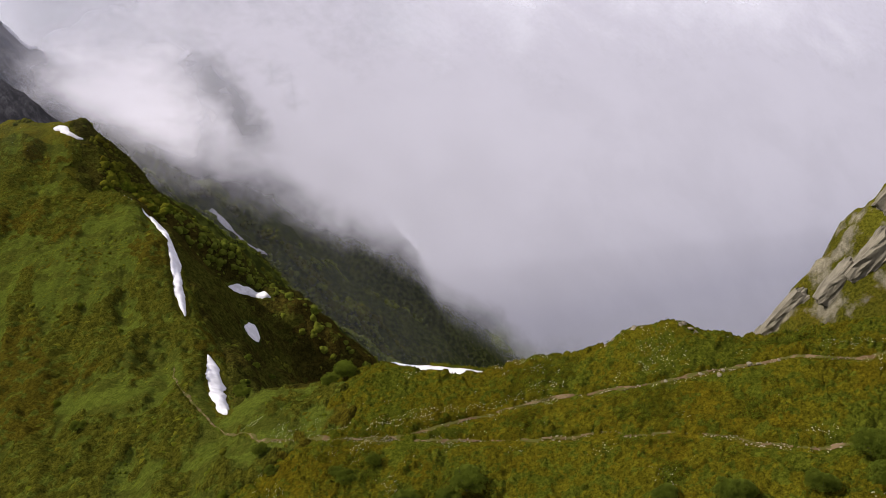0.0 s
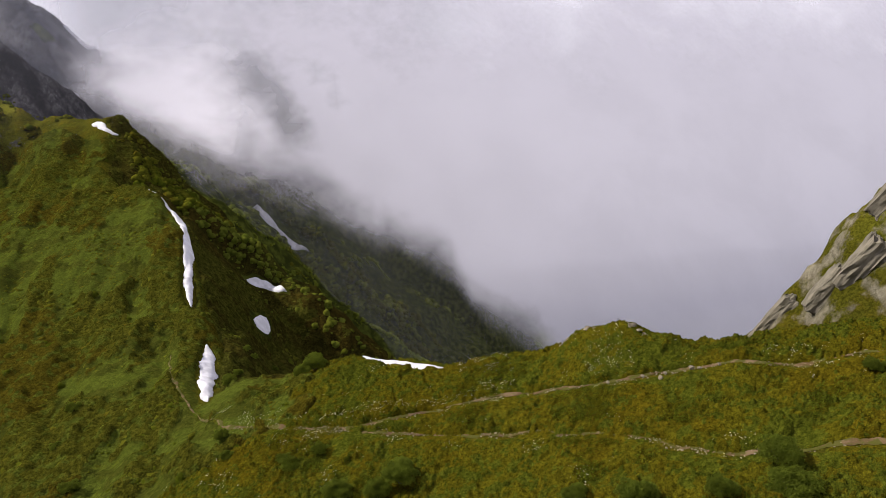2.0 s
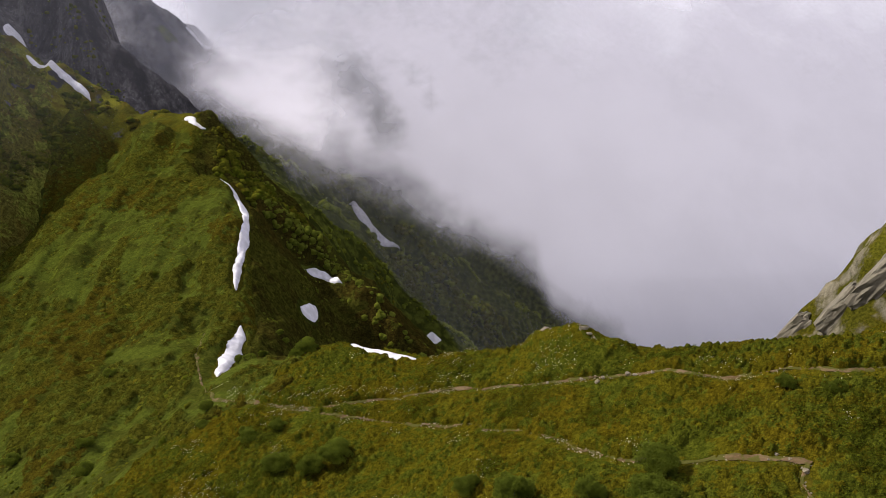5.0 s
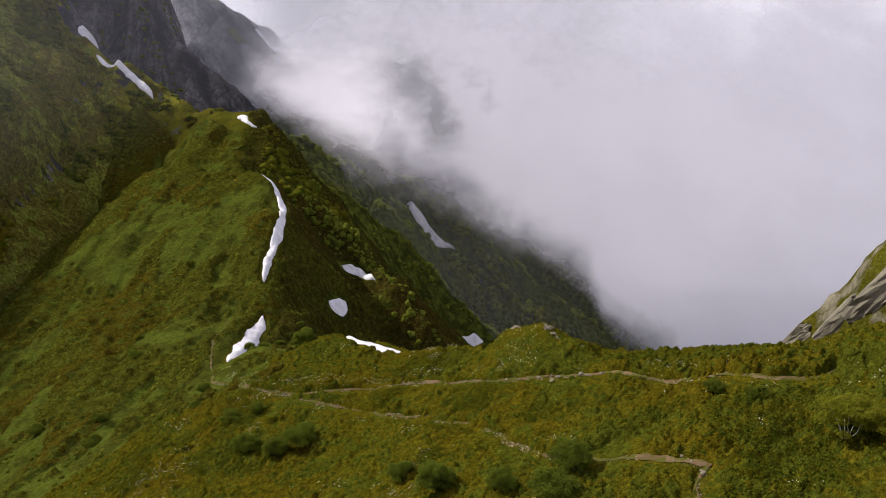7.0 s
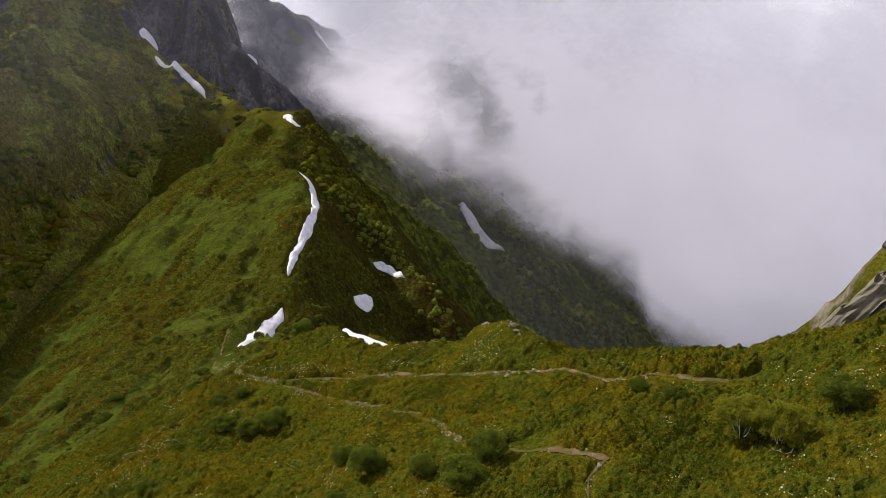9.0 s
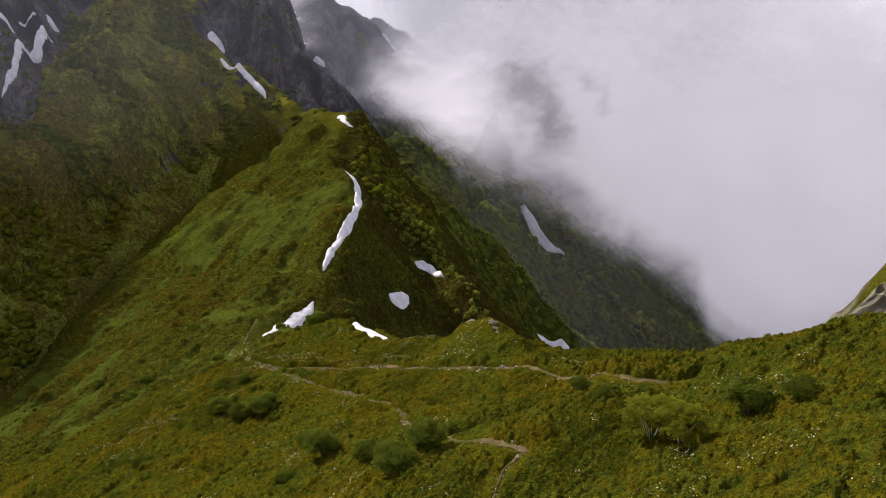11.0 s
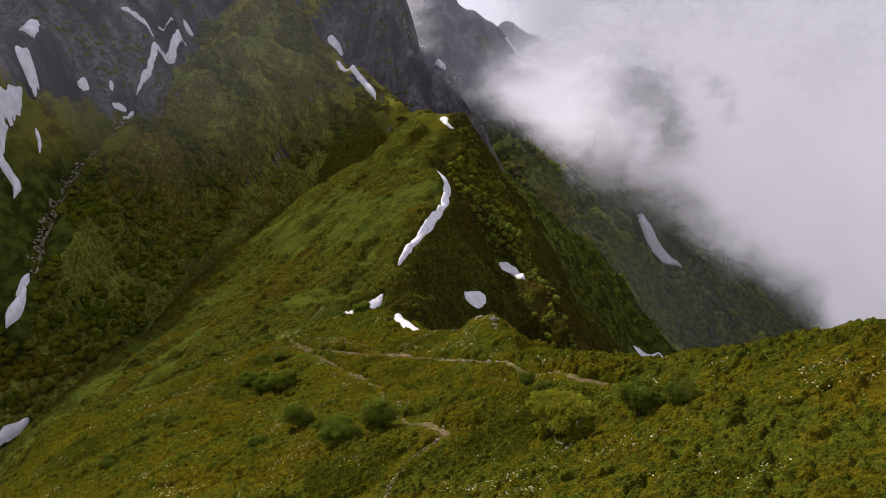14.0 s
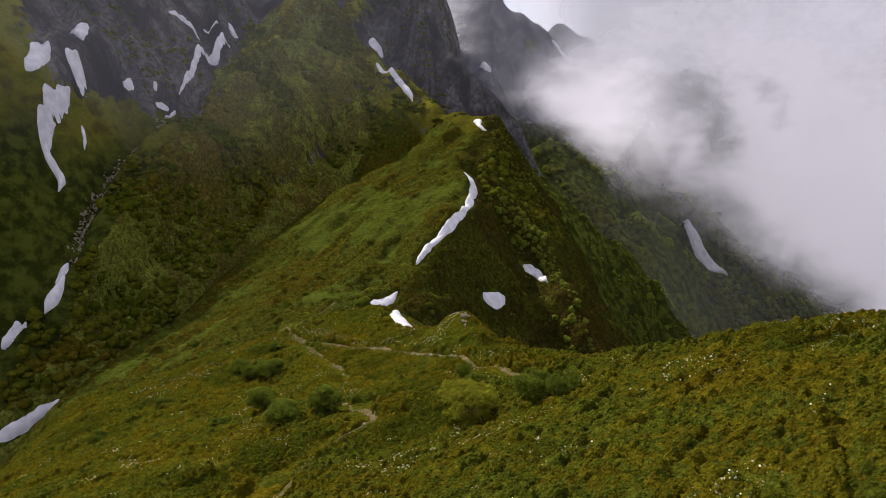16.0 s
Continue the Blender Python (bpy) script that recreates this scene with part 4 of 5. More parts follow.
def crevice(x, y):
    """0 in the narrow hollows between the mounds of the heath, growing on the mounds."""
    down, across = x * 0.38 - y * 0.92, x * 0.92 + y * 0.38
    return np.abs(fbm(down * 0.7, across, 5.0, 2, 107))


# low mounded heath on the near slope: one crinkled mat of it, with leafy tufts on top
def heath_top(x, y, gap=None, above=None):
    """Height of the heath over the land; below 0 where none grows."""
    if gap is None:
        gap, above = path_side(x, y)
    s_ = side_of(MAIN, x, y)
    knob = np.minimum(np.hypot(x - 30.5, y - 82.3), np.hypot(x - 25.5, y - 84.8))
    wave = 0.34 + 0.34 * smooth(crevice(x, y), 0.02, 0.24) + 0.20 * smooth(fbm(x, y, 9, 3, 103), -0.6, 0.6)
    wx, wy = x + 0.25 * noise2(x, y, 0.9, 173), y + 0.25 * noise2(x, y, 0.9, 174)
    clump = 0.58 * cushions(wx, wy, 1.25, 171, 0.6) * (0.65 + 0.35 * noise2(x, y, 2.2, 170)) + 0.50 * cushions(wx + 3, wy, 0.62, 172, 0.7) + 0.20 * cushions(wx, wy + 5, 0.33, 175, 0.7) - 0.58
    h = (wave + clump) * (1 + 0.15 * smooth(s_, -10, -8) * smooth(x, 7, 9)) * np.clip(0.25 + knob / 7, 0.25, 1.0)
    bank = above * smooth(gap, 2.6, 0.6)
    h = h * (1 + 0.12 * bank) + 0.10 * bank
    low = 0.16 + 0.84 * smooth(gap, 0.4, 2.8)
    h = h * (low + (1 - low) * above)
    # bare gaps and lanes
    bare = smooth(fbm(x, y, 7, 3, 101) + 0.5 * noise2(x, y, 1.6, 102), -0.95, -0.75)
    h = h * (0.25 + 0.75 * bare)
    edge = 0.19 + 0.34 * noise2(x, y, 2.2, 104) + 0.20 * noise2(x, y, 0.7, 105)
    h = h * smooth(gap, edge, edge + 0.4) - 0.35 * smooth(gap, edge + 0.12, edge - 0.05)
    out = smooth(x + 12 * fbm(x, y, 14, 3, 33) + 22 + 0.5 * (78 - y), -1.5, 1.0) * smooth(5.5 - s_, -0.5, 1.0) * smooth(snow_gap(x, y), 0.0, 0.5)
    out = out * smooth(y + 1.5 * fbm(x, y, 9, 3, 190), 26.8, 28.6)
    return h * out - 0.5 * (1 - out)


def mat_mesh(name, xs, ys, top, masks=()):
    """A mat of growth on the land: a fine sheet, left out where it would lie under the ground."""
    X, Y = np.meshgrid(xs, ys)
    h = top(X, Y)
    Z = land(X, Y) + h
    idx = np.arange(X.size).reshape(X.shape)
    quads = np.stack([idx[:-1, :-1], idx[:-1, 1:], idx[1:, 1:], idx[1:, :-1]], -1).reshape(-1, 4)
    flat = h.ravel()
    quads = quads[flat[quads].max(axis=1) > -0.12]
    used, back = np.unique(quads, return_inverse=True)
    me = quads_mesh(name, np.stack([X.ravel()[used], Y.ravel()[used], Z.ravel()[used]], -1), back.reshape(-1, 4), True)
    for n, f in masks:
        add_mask(me, n, f(X.ravel()[used], Y.ravel()[used]))
    return me


def mat_of(label, me, material):
    me.materials.append(material)
    return tagged(new("heath", me), label, "heath", kind="stuff")


mat_of("crinkled mat of yellow-green and rusty heath on a near slope", mat_mesh("heath", np.arange(40, 106, 0.12), np.arange(26, 82, 0.12), heath_top), HEATH_MAT)
mat_of("mounded mat of olive and rusty heath beside footpaths", mat_mesh("heath", np.arange(-42, 40.2, 0.18), np.arange(22, 112, 0.18), heath_top), HEATH_MAT)


def tufts(count, x0, x1, y0, y1, size, leaves, leaf):
    x, y = sown(count, x0, x1, y0, y1)
    keep = side_of(MAIN, x, y) < 5
    x, y = x[keep], y[keep]
    h = heath_top(x, y)
    keep = h > 0.25
    x, y, h = x[keep], y[keep], h[keep]
    planted("heath", "loose leafy tufts on top of the heath", "heath", [leaf_ball(leaves, leaf, 0.9, RNG, 0.5, 0.6) for _ in range(10)], x, y,
            size * (0.6 + 0.8 * RNG.random(len(x)) ** 2), 0.25, HEATH, 1.0, h)


tufts(7000, 42, 104, 28, 80, 0.20, 10, 0.20)
tufts(5000, -40, 42, 30, 112, 0.26, 8, 0.24)


# the long west flank: smooth grass, with strips of low shrubs
def flank_top(x, y):
    s_ = shrubby(x, y)
    near = smooth(x + 12 * fbm(x, y, 14, 3, 33) + 22 + 0.5 * (78 - y), 1.0, -1.5)
    on = near * smooth(4.0 - side_of(MAIN, x, y), -1, 1.5) * smooth(-side_of(VALE_LINE, x, y), -3, 0) * smooth(snow_gap(x, y), 0.0, 0.6)
    grass = 0.06 + 0.07 * np.abs(fbm(x, y, 1.4, 2, 175))
    shrub_h = 0.10 + 0.90 * cushions(x + 0.5 * noise2(x, y, 2, 179), y, 2.3, 176, 0.6) + 0.45 * cushions(x, y, 1.25, 177, 0.6) + 0.3 * noise2(x, y, 6, 180)
    h = grass + smooth(s_, 0.46, 0.58) * shrub_h
    gap = path_gap(x, y) if np.max(x) > -60 else 9.0
    return h * on * smooth(gap, 0.2, 0.6) - 0.5 * (1 - on) - 0.3 * smooth(gap, 0.35, 0.15)


for x0, x1, y0, y1, step in ((-72, -8, 30, 142, 0.42), (-137, -50, 44, 232, 0.55), (-196, -135, 100, 252, 0.8)):
    mat_of("smooth mountain grass with strips of low olive shrubs", mat_mesh("heath", np.arange(x0, x1 + step, step), np.arange(y0, y1 + step, step), flank_top,
           (("shrub", shrubby), ("rust", lambda x, y: 0.5 + fbm(x, y, 16, 3, 178)))), FLANK_MAT)

# the broad face across the gully: a rough cover of low shrubs
def face_top(x, y):
    z = land(x, y, False)
    on = smooth(side_of(VALE_LINE, x, y), 0.5, 3) * smooth(ridge(DOME, x, y, 18)[0] - ridge(WALL, x, y)[0], 0, 4) * smooth(snow_gap(x, y), 0.0, 1.0) * smooth(262 - y, 0, 6)
    on = on * smooth(z - ridge(BIG, x, y)[0], -2, 2)
    h = 0.25 + (0.9 - 0.55 * smooth(z, 0, 60)) * (cushions(x + noise2(x, y, 5, 181), y, 3.6, 182) + 0.5 * cushions(x, y, 1.9, 183) + 0.7 * fbm(x, y, 14, 3, 184)) * 0.8
    return np.maximum(h, 0.1) * on - 0.6 * (1 - on)


mat_of("rough cover of low brown and olive shrubs on a mountain face", mat_mesh("heath", np.arange(-262, -96, 0.8), np.arange(40, 262, 0.8), face_top), FACE_MAT)

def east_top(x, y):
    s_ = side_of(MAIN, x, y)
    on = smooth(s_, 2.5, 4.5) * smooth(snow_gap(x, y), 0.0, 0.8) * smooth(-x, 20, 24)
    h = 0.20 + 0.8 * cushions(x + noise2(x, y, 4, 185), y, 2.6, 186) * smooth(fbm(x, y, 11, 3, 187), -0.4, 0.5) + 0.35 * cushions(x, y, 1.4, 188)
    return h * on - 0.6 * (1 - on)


mat_of("rough scrub on a steep east face, shade put into its colour", mat_mesh("heath", np.arange(-152, -20, 0.65), np.arange(100, 276, 0.65), east_top), SHADED_EAST_MAT)

# taller leafy bushes scattered through the heath
x, y = sown(20000, -24, 104, 36, 100)
gap, above = path_side(x, y)
keep = (fbm(x, y, 11, 3, 161) + 0.5 * noise2(x, y, 3, 163) > 0.40) & (side_of(MAIN, x, y) < 0) & (gap > 1.1) & (x * 0.25 + y > 36) & (np.hypot(x - 28, y - 84) > 8)
x, y = x[keep], y[keep]
planted("bushes", "knee-high dark green bushes in heath", "bushes", [leaf_ball(64, 0.10, 0.8, RNG, 0.5, 0.65) for _ in range(8)], x, y,
        0.42 + 0.55 * RNG.random(len(x)) ** 1.5, 0.0, BUSH, 1.0, np.maximum(heath_top(x, y), 0) * 0.6)

# flowers in drifts
x, y = sown(90000, -30, 112, 32, 104)
gap, above = path_side(x, y)
near_top = np.exp(-((x - 27) / 14) ** 2 - ((y - 82) / 5) ** 2) + 0.8 * above * np.exp(-((gap - 1.6) / 1.6) ** 2) * (y > 58) + 0.3 * np.exp(-((x - 62) / 14) ** 2 - ((y - 50) / 9) ** 2) + 0.6 * np.exp(-((x - 44) / 9) ** 2 - ((y - 43) / 7) ** 2) + 0.6 * np.exp(-((x - 86) / 9) ** 2 - ((y - 63) / 6) ** 2)
keep = (fbm(x, y, 4.5, 4, 120) + 0.5 * noise2(x, y, 0.9, 121) + 0.50 * near_top > 0.80 + 0.25 * smooth(x, 66, 80)) & (side_of(MAIN, x, y) < 5) & (gap > 0.4)
x, y = x[keep], y[keep]
planted("white_flowers", "drifts of small white flower heads in heath", "flowers", [leaf_ball(3, 0.7, 0.5, RNG, 0.3) for _ in range(5)], x, y,
        0.030 + 0.040 * RNG.random(len(x)) ** 2, 0.0, PETAL, 1.0, np.maximum(heath_top(x, y), 0) + 0.10 + 0.1 * RNG.random(len(x)))

# single shrubs that stand out of the strips on the west flank
x, y = sown(30000, -190, -14, 40, 250)
keep = (side_of(MAIN, x, y) < 0) & (shrubby(x, y) > 0.55) & (side_of(VALE_LINE, x, y) < 0) & (x + 12 * fbm(x, y, 14, 3, 33) < -20 - 0.5 * (78 - y))
x, y = x[keep], y[keep]
keep = (path_gap(x, y) > 0.9) & (snow_gap(x, y) > 0.6) & (RNG.random(len(x)) < 0.15 + 0.5 * smooth(fbm(x, y, 12, 3, 133), -0.1, 0.4))
x, y = x[keep], y[keep]
bushes("flank_heath", "low rounded shrubs on a grassy flank", "heath", 8, 0.75, x, y,
        0.28 + 0.75 * RNG.random(len(x)) ** 2.2, -0.1, FLANK)

# small dark tussocks dotted over the lawns of the flank
x, y = sown(16000, -150, -14, 60, 235)
keep = (side_of(MAIN, x, y) < -1) & (shrubby(x, y) < 0.5) & (side_of(VALE_LINE, x, y) < 0) & (x + 12 * fbm(x, y, 14, 3, 33) < -20 - 0.5 * (78 - y)) & (fbm(x, y, 9, 3, 135) > 0.05)
x, y = x[keep], y[keep]
keep = (path_gap(x, y) > 0.7) & (snow_gap(x, y) > 0.5)
x, y = x[keep], y[keep]
bushes("flank_heath", "small tussocks and dwarf shrubs dotted over mountain grass", "heath", 8, 0.7, x, y, 0.16 + 0.32 * RNG.random(len(x)) ** 2, -0.1, FLANK)

# shrubs and small trees of the shaded faces
x, y = sown(30000, -330, 30, 100, 420)
s_ = side_of(MAIN, x, y)
off_main = land(x, y, False) > ridge(MAIN, x, y, 5.0)[0] + 3
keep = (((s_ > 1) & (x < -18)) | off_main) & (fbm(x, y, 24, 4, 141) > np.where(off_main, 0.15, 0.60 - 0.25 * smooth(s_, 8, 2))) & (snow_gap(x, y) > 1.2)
x, y = x[keep], y[keep]
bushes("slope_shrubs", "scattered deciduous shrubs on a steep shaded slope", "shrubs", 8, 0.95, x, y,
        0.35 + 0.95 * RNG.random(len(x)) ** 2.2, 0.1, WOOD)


x, y = sown(30000, -262, -90, 50, 262)
keep = (land(x, y, False) > ridge(MAIN, x, y, 5.0)[0] + 2) & (fbm(x, y, 14, 4, 145) > -0.30 + 0.7 * smooth(land(x, y, False), -15, 55)) & (snow_gap(x, y) > 1.5) & (ridge(DOME, x, y, 18)[0] > ridge(WALL, x, y)[0] + 8 * noise2(x, y, 9, 147) - 4)
x, y = x[keep], y[keep]
keep = np.min([np.hypot(x - qx, y - qy) for qx, qy in zip(STREAM[0][::6], STREAM[1][::6])], axis=0) > 3.2
x, y = x[keep], y[keep]
bushes("slope_shrubs", "dense low shrubs over a broad dark mountain face", "shrubs", 8, 0.85, x, y,
        0.5 + 1.7 * RNG.random(len(x)) ** 2.4, -0.15, FLANK)


def along_crest(r, count, spread, lo=0.0, hi=1.0):
    p = np.array([q[:2] for q in r], float)
    run = np.concatenate([[0], np.cumsum(np.hypot(*np.diff(p, axis=0).T))])
    s = RNG.uniform(lo, hi, count) * run[-1]
    return np.interp(s, run, p[:, 0]) + RNG.normal(0, spread, count), np.interp(s, run, p[:, 1]) + RNG.normal(0, spread, count)


# rows of small trees down the far slopes
ROWS = ([(-116, 259), (-104, 275), (-99, 290), (-89, 303), (-85, 329), (-124, 558)],
        [(-200, 433), (-182, 467), (-167, 519), (-169, 562), (-142, 577), (-122, 583)],
        [(-151, 637), (-130, 740), (-79, 712), (-54, 802)])
groups = [along_crest(ROWS[0], 420, 2.2), along_crest(ROWS[1], 600, 3.2), along_crest(ROWS[2], 300, 5.0), along_crest(SPUR, 800, 3.0, 0.05, 0.7), along_crest(SPUR_FAR, 1200, 3.6, 0.05, 0.8), along_crest(WOODED, 1500, 9, 0.1, 0.95)]
x, y = np.concatenate([g[0] for g in groups]), np.concatenate([g[1] for g in groups])
keep = (snow_gap(x, y) > 1.6) & (fbm(x, y, 9, 3, 149) > -0.1)
x, y = x[keep], y[keep]
# SUNLIT carries the sun on the spur crests in its leaf colour
bushes("far_woods", "small trees along far spurs, sunlight put into their leaf colour", "trees", 8, 1.05, x, y,
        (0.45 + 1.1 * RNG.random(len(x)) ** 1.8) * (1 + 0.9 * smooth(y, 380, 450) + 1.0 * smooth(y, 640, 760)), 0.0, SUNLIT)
x, y = sown(9000, -260, 60, 380, 640)
keep = (fbm(x, y, 50, 4, 151) > 0.0) & (land(x, y, False) < -25) & (snow_gap(x, y) > 2.5)
x, y = x[keep], y[keep]
bushes("far_woods", "deciduous woods on a far misty slope", "trees", 8, 1.0, x, y,
        1.6 + 2.4 * RNG.random(len(x)) ** 2, 0.0, WOOD)


# ---- shrubs ----
def part(name, me, material, parent, label=""):
    """One mesh as a part of a thing."""
    me.materials.append(material)
    ob = new(name, me)
    ob.parent = parent
    return tagged(ob, label)


def tube(path, radii, sides=6):
    """A tapered stem along a list of points."""
    verts, rings = [], len(path)
    for i, p in enumerate(path):
        way = (Vector(path[min(i + 1, rings - 1)]) - Vector(path[max(i - 1, 0)])).normalized()
        q = way.to_track_quat("Z", "Y")
        for k in range(sides):
            t = 2 * math.pi * k / sides
            verts.append(Vector(p) + q @ Vector((radii[i] * math.cos(t), radii[i] * math.sin(t), 0)))
    quads = [(i * sides + k, i * sides + (k + 1) % sides, (i + 1) * sides + (k + 1) % sides, (i + 1) * sides + k) for i in range(rings - 1) for k in range(sides)]
    return np.array([tuple(v) for v in verts]), np.array(quads)


def stems_mesh(count, height, lean, thick, rng):
    vs, qs, base = [], [], 0
    for k in range(count):
        t = 2 * math.pi * (k + rng.random()) / count
        path, r = [], []
        for j in range(6):
            f = j / 5
            path.append((lean * height * f * math.cos(t) + 0.08 * rng.normal() * f, lean * height * f * math.sin(t) + 0.08 * rng.normal() * f, height * (f - 0.15 * f * f) - 0.1))
            r.append(thick * (1 - 0.75 * f))
        v, q = tube(path, r)
        vs.append(v)
        qs.append(q + base)
        base += len(v)
    return quads_mesh("stem", np.concatenate(vs), np.concatenate(qs), True)


def crown_mesh(lumps, leaves, leaf, spread, height, rng, loose=0.4):
    """A crown of uneven leafy lumps, with gaps between them."""
    out = []
    for k in range(lumps):
        t, f = 2.4 * k + rng.random(), rng.random()
        rad = spread * math.sqrt(rng.random()) * 0.82
        c = np.array([rad * math.cos(t), rad * math.sin(t), height * (0.28 + 0.55 * f * (1 - 0.5 * (rad / spread) ** 2))])
        size = spread * (0.17 + 0.24 * rng.random())
        out.append(leaf_ball(leaves, leaf / size, 0.8, rng, loose, 0.55) * size + c)
    v = np.concatenate(out)
    return quads_mesh("crown", v, np.arange(len(v)).reshape(-1, 3))


def shrub(kind):
    """A shrub about 1 m in radius, at the origin. kind: leafy, feathery or dark."""
    rng = np.random.default_rng({"leafy": 3, "feathery": 7, "dark": 11, "round": 19}[kind])
    label = {"leafy": "dense green deciduous shrub standing in heath", "feathery": "feathery yellow-green young birch in heath",
             "dark": "dark green spreading birch shrub in heath", "round": "low round green bush in heath"}[kind]
    ob = tagged(new("shrub"), label, "shrub", group="shrubs on the slope")
    lumps, leaves, leaf, height, loose = {"leafy": (40, 260, 0.036, 1.55, 0.9), "feathery": (44, 240, 0.036, 2.1, 1.3), "dark": (36, 240, 0.038, 1.8, 0.9), "round": (30, 220, 0.040, 1.25, 0.9)}[kind]
    part("stem", stems_mesh(6 if kind == "feathery" else 4, height * 0.85, 0.35, 0.014 if kind == "feathery" else 0.035, rng), PALE_BARK if kind == "feathery" else BARK, ob, "pale twisted stems" if kind == "feathery" else "")
    part("crown", crown_mesh(lumps, leaves, leaf, 1.0, height, rng, loose), BIRCH if kind == "feathery" else SHRUB, ob)
    return ob


def place_shrubs(kind, places):
    first = None
    for k, (px, py, width) in enumerate(places):
        z = float(land(np.array([px]), np.array([py]))[0])
        m = Matrix.LocRotScale((px, py, z + 0.15), Euler((0, 0, 2.4 * k)), (width / 2.1, width / 2.1, width / 2.1 * (0.85 + 0.1 * (k % 3))))
        if first is None:
            first = shrub(kind)
            spot = first
        else:
            spot = copy_thing(first, Matrix())
        spot.matrix_basis = m


place_shrubs("leafy", [(3.6, 67.5, 5.0), (1.4, 65.4, 3.6), (27, 53.8, 4.2), (38.3, 50.2, 4.8), (38.8, 54.6, 4.4), (22, 57, 3.2), (-3.2, 65.8, 4.0), (33.6, 52.6, 3.2),
                       (-15.4, 98.4, 4.6), (-18, 100, 3.6), (-41, 127.5, 2.6), (-39.6, 120, 3.2), (-38, 116, 2.4), (-45, 142, 2.8), (-43, 141, 2.4), (-45, 158, 2.6), (-38.6, 186.8, 3.0), (-33.6, 107, 2.6)])
place_shrubs("round", [(-10.8, 72.4, 3.0), (-7.6, 74.4, 2.6), (-24.4, 83, 2.6), (-21.2, 77.8, 2.4), (-12.2, 74.2, 2.4), (-42.6, 77, 3.6), (-4, 53.8, 2.8), (26.5, 49, 2.2),
                       (3, 42.5, 2.8), (-54, 101, 1.6), (-61.2, 98, 2.6), (-65, 109, 3.2), (-51, 86.2, 3.6), (-63.5, 82.8, 3.6), (49.5, 63.8, 2.4), (52.8, 61.8, 2.4)])
place_shrubs("dark", [(64.6, 56.2, 4.2), (67.6, 55.6, 2.8)])
place_shrubs("feathery", [(58.4, 55.2, 5.0), (61, 53.4, 4.0)])


# ---- stones ----
def boulder_mesh(seed, size, flat, jag=0.35):
    bm = bmesh.new()
    bmesh.ops.create_icosphere(bm, subdivisions=3, radius=1.0)
    off = Vector((seed * 7.3, seed * 3.1, seed * 1.7))
    for v in bm.verts:
        d = v.co.normalized()
        crack = abs(noise.noise(d * 1.3 + off)) + 0.45 * abs(noise.noise(d * 3.1 + off))
        facet = max(abs(d.x) ** 3, abs(d.y) ** 3, abs(d.z) ** 3)
        v.co = d * (0.70 + 1.5 * jag * crack - 0.18 * facet)
        v.co.x, v.co.y, v.co.z = v.co.x * size, v.co.y * size * 0.8, v.co.z * size * flat
    me = bpy.data.meshes.new("boulder")
    bm.to_mesh(me)
    bm.free()
    me.materials.append(STONE)
    return me


BOULDERS = [boulder_mesh(k, 1.0, f) for k, f in enumerate((0.55, 0.7, 0.45, 0.85, 0.6))]


def boulder(name, label, px, py, size, turn=(0, 0, 0), sink=0.25, which=0, tall=1.0, group="boulders"):
    ob = new(name, BOULDERS[which % len(BOULDERS)])
    z = float(land(np.array([px]), np.array([py]))[0])
    ob.matrix_basis = Matrix.LocRotScale((px, py, z + size * tall * (0.45 - sink)), Euler([radians(a) for a in turn]), (size, size, size * tall))
    return tagged(ob, label, "rock", group=group)


KNOB = [(24.1, 86.1, 0.75), (25.2, 85.5, 0.8), (26.2, 84.9, 0.6), (23.0, 86.8, 0.6), (22.1, 87.4, 0.5), (29.5, 82.8, 0.7), (30.3, 82.3, 0.85), (31.0, 81.7, 0.75),
        (31.7, 81.2, 0.6), (32.4, 80.8, 0.5), (34.8, 80.0, 0.55), (35.5, 79.7, 0.45), (27.4, 84.4, 0.4), (14.2, 88.6, 0.4), (-9.4, 98.2, 0.8), (-8.5, 97.6, 0.55)]
for k, (px, py, size) in enumerate(KNOB):
    boulder("boulder", "weathered grey boulder on a heath crest", px, py, size, (20 * (k % 3) - 15, 15 * (k % 4) - 20, 67 * k), 0.36, k, 0.8, "boulders on the crest")
for k, (px, py, size) in enumerate([(47.5, 54.6, .28), (46.9, 54.2, .22), (48.2, 53.7, .25), (45.6, 50.8, .8), (45.9, 50.2, .5), (32.6, 74.9, .45), (27, 76.2, .4), (35.9, 74.8, .5), (33.2, 75.5, .35), (36.6, 74.2, .4),
                                    (52, 62.6, .4), (44.4, 62.2, .4), (49.1, 52.2, .4), (30.8, 75.9, .35), (38.4, 73.2, .35)]):
    boulder("boulder", "pale grey stone beside a footpath", px, py, size, (10 * (k % 3), 12 * (k % 4), 53 * k), 0.2, k + 1, 0.8, "stones by the path")


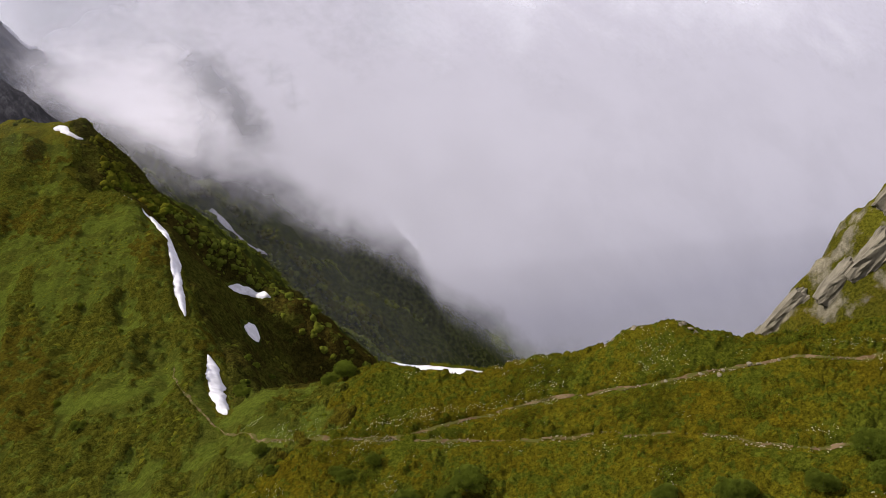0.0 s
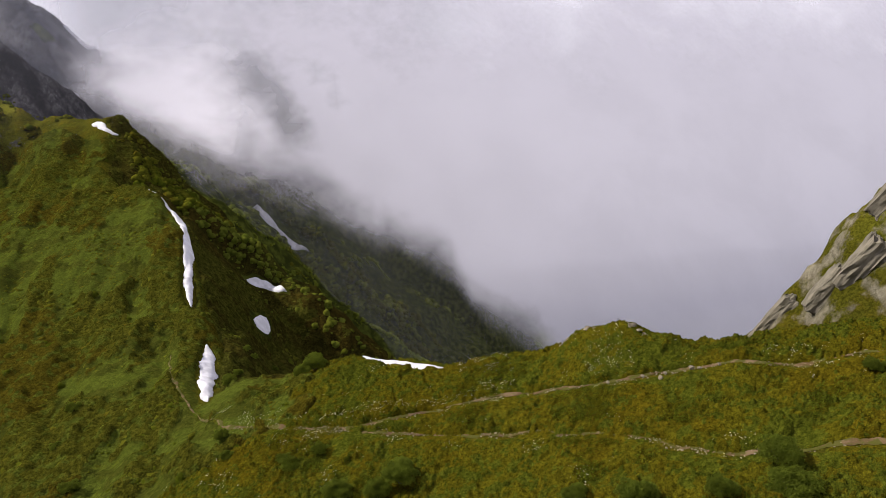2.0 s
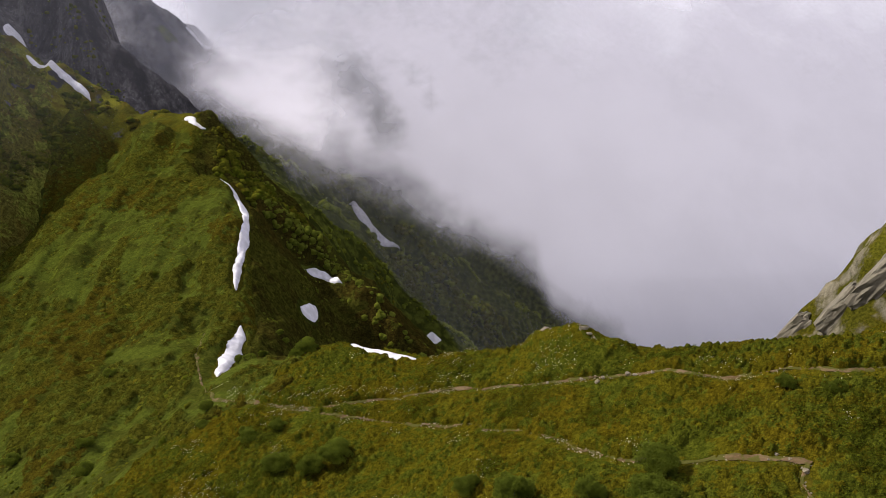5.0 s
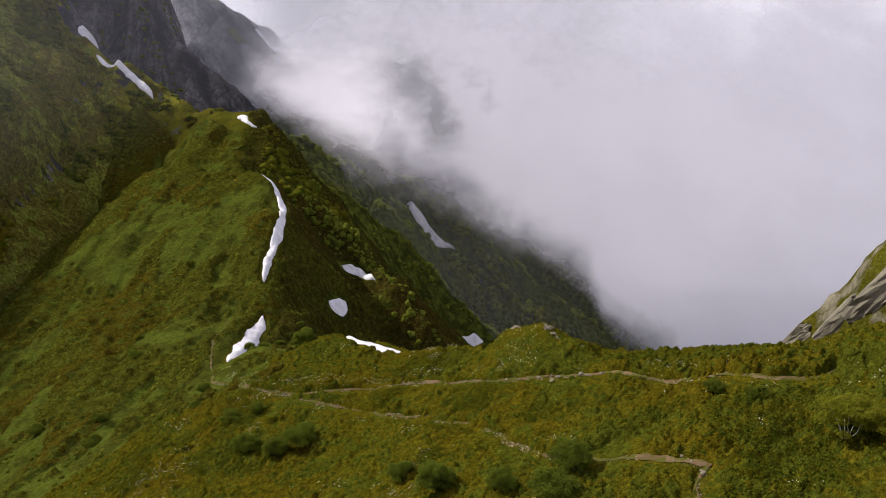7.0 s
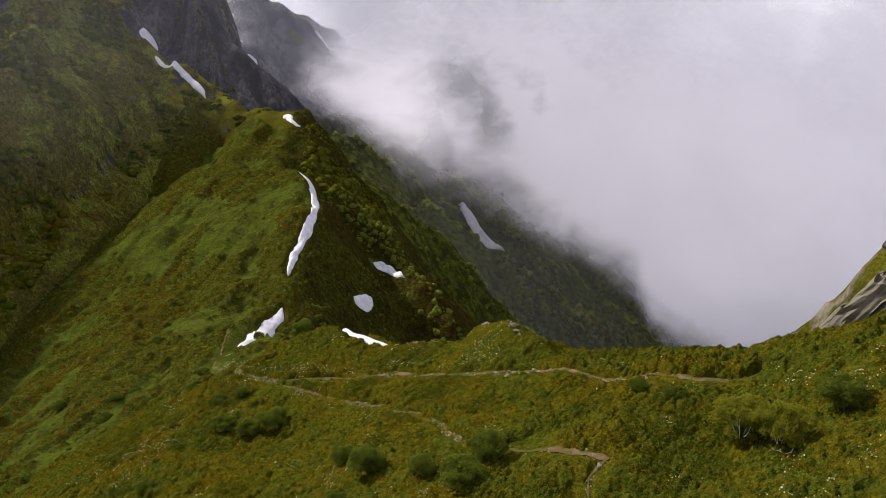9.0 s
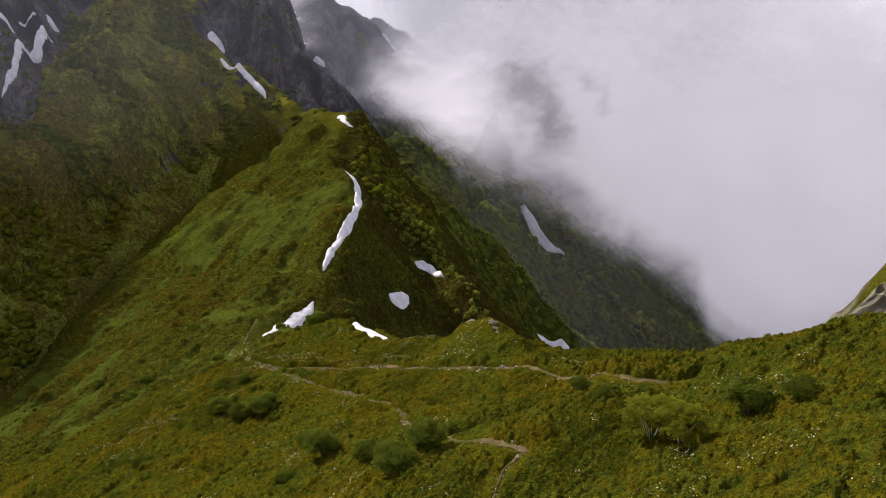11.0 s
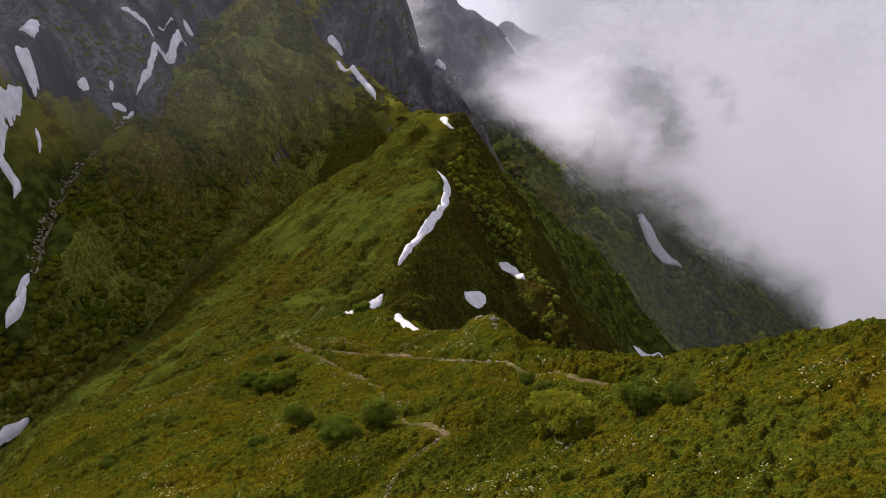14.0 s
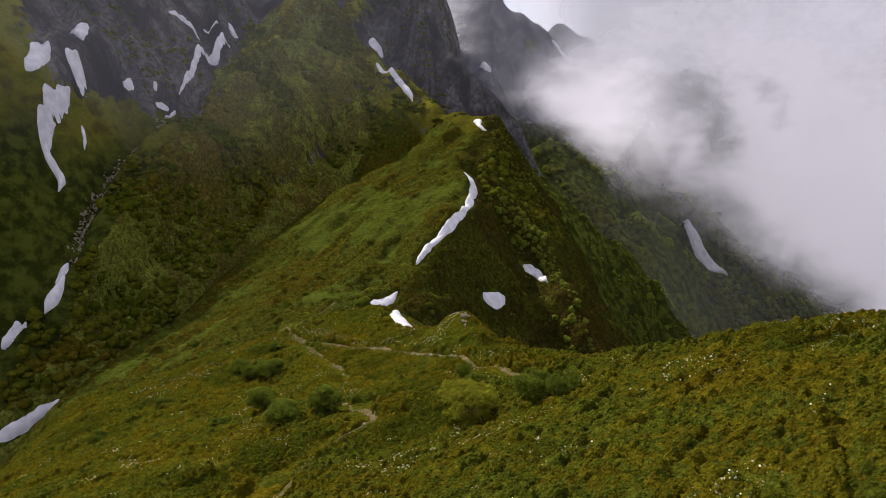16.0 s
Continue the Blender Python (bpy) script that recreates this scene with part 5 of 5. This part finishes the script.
def strewn(name, label, xs, ys, sizes, material=STONE):
    """Small stones lying on the land: squashed, uneven blocks."""
    corner = np.array([(-1, -1, -1), (1, -1, -1), (1, 1, -1), (-1, 1, -1), (-.7, -.6, 1), (.6, -.7, 1), (.7, .6, 1), (-.6, .7, 1)], float)
    face = np.array([(0, 3, 2, 1), (4, 5, 6, 7), (0, 1, 5, 4), (1, 2, 6, 5), (2, 3, 7, 6), (3, 0, 4, 7)])
    n = len(xs)
    c = corner[None] * RNG.uniform(0.6, 1.0, (n, 8, 3)) * np.array([1, 0.8, 0.55]) * np.asarray(sizes)[:, None, None]
    t = RNG.random(n) * 6.283
    cs, sn = np.cos(t)[:, None], np.sin(t)[:, None]
    v = np.stack([c[..., 0] * cs - c[..., 1] * sn + xs[:, None], c[..., 0] * sn + c[..., 1] * cs + ys[:, None], c[..., 2] + (land(xs, ys) + 0.25 * np.asarray(sizes))[:, None]], -1)
    q = (face[None] + 8 * np.arange(n)[:, None, None]).reshape(-1, 4)
    me = quads_mesh(name, v.reshape(-1, 3), q)
    me.materials.append(material)
    return tagged(new(name, me), label, "stones", kind="stuff")


xs, ys, ss = [], [], []
for (px, py), wide in zip(TRODDEN[:3], (0.5, 0.4, 0.3)):
    n = len(px) * 7
    k = RNG.integers(0, len(px), n)
    xs.append(px[k] + RNG.normal(0, wide * 0.7, n))
    ys.append(py[k] + RNG.normal(0, wide * 0.7, n))
    ss.append(0.03 + 0.11 * RNG.random(n) ** 2.6)
strewn("path_stones", "small pale stones strewn along the footpaths", np.concatenate(xs), np.concatenate(ys), np.concatenate(ss))
px, py = STREAM
n = 900
k = RNG.integers(0, len(px), n)
strewn("stream_boulders", "pale boulders along a stream in a gully", px[k] + RNG.normal(0, 0.9, n), py[k] + RNG.normal(0, 0.9, n), 0.2 + 0.55 * RNG.random(n) ** 2)


# ---- bleached branch ----
def dead_branch():
    ob = tagged(new("dead_branch"), "bleached forked dead branch lying in heath", "branch")
    z = float(land(np.array([61.3]), np.array([52.0]))[0])
    for path, r in (([(0, 0, 0.3), (0.5, 0.2, 0.35), (0.9, 0.1, 0.7), (1.1, 0.3, 1.3), (1.2, 0.35, 2.0)], (.05, .04, .035, .025, .012)),
                    ([(0.5, 0.2, 0.35), (1.1, 0.5, 0.5), (1.6, 0.4, 0.9), (1.8, 0.6, 1.4)], (.04, .03, .022, .01)),
                    ([(0, 0, 0.3), (-0.6, 0.1, 0.5), (-1.2, -0.1, 0.55), (-1.7, 0.1, 0.9)], (.04, .03, .022, .01))):
        part("limb", quads_mesh("limb", *tube(path, r), True), PALE_BARK, ob)
    ob.location, ob.scale = (61.3, 52.0, z + 0.1), (0.5, 0.5, 0.5)
    return ob


dead_branch()


def crag_mesh(seed):
    """A chiselled slab, unit size: flat faces, broken edges."""
    bm = bmesh.new()
    bmesh.ops.create_cube(bm, size=2.0)
    bmesh.ops.subdivide_edges(bm, edges=bm.edges[:], cuts=7, use_grid_fill=True)
    off = Vector((seed * 5.1, seed * 2.3, seed * 9.7))
    for v in bm.verts:
        p = v.co.copy()
        far = max(abs(p.x), abs(p.y), abs(p.z))
        v.co = p * (0.72 + 0.28 * far / max(p.length, 0.01))
        cell = noise.cell_vector(Vector((p.x * 1.6, p.y * 2.2, p.z * 2.2)) + off)
        v.co += 0.12 * (cell - Vector((0.5, 0.5, 0.5))) + 0.16 * noise.noise_vector(p * 2.4 + off)
    me = bpy.data.meshes.new("crag")
    bm.to_mesh(me)
    bm.free()
    me.materials.append(CRAG_STONE)
    return me


CRAGS = [crag_mesh(k) for k in range(4)]


def crag(label, place, along_dir, long, wide, thick, which):
    """A tilted slab of rock that leans along a slope."""
    ob = new("crag", CRAGS[which])
    q = Vector(along_dir).to_track_quat("X", "Z")
    ob.matrix_basis = Matrix.LocRotScale(place, q, (long, wide, thick))
    return tagged(ob, label, "rock", group="crags of the rocky shoulder")


for k, (dx, dy, up, long, wide, thick) in enumerate([(56.8, 124.8, -0.9, 5.2, 1.6, 1.5), (58.8, 123.2, -1.0, 5.6, 1.8, 1.6), (61.4, 121.6, -1.2, 4.8, 2.0, 1.5), (67.0, 117.0, -1.2, 4.6, 2.2, 1.4),
                                                     (70.4, 114.4, -1.2, 5.0, 2.4, 1.6), (76.0, 117.6, -1.3, 5.4, 2.2, 1.8)]):
    z = float(land(np.array([dx]), np.array([dy]))[0])
    crag("pale grey tilted crag on a steep shoulder", (dx, dy, z + up), (0.46, -0.12 - 0.03 * (k % 3), 0.82), long, wide, thick, k % 4)
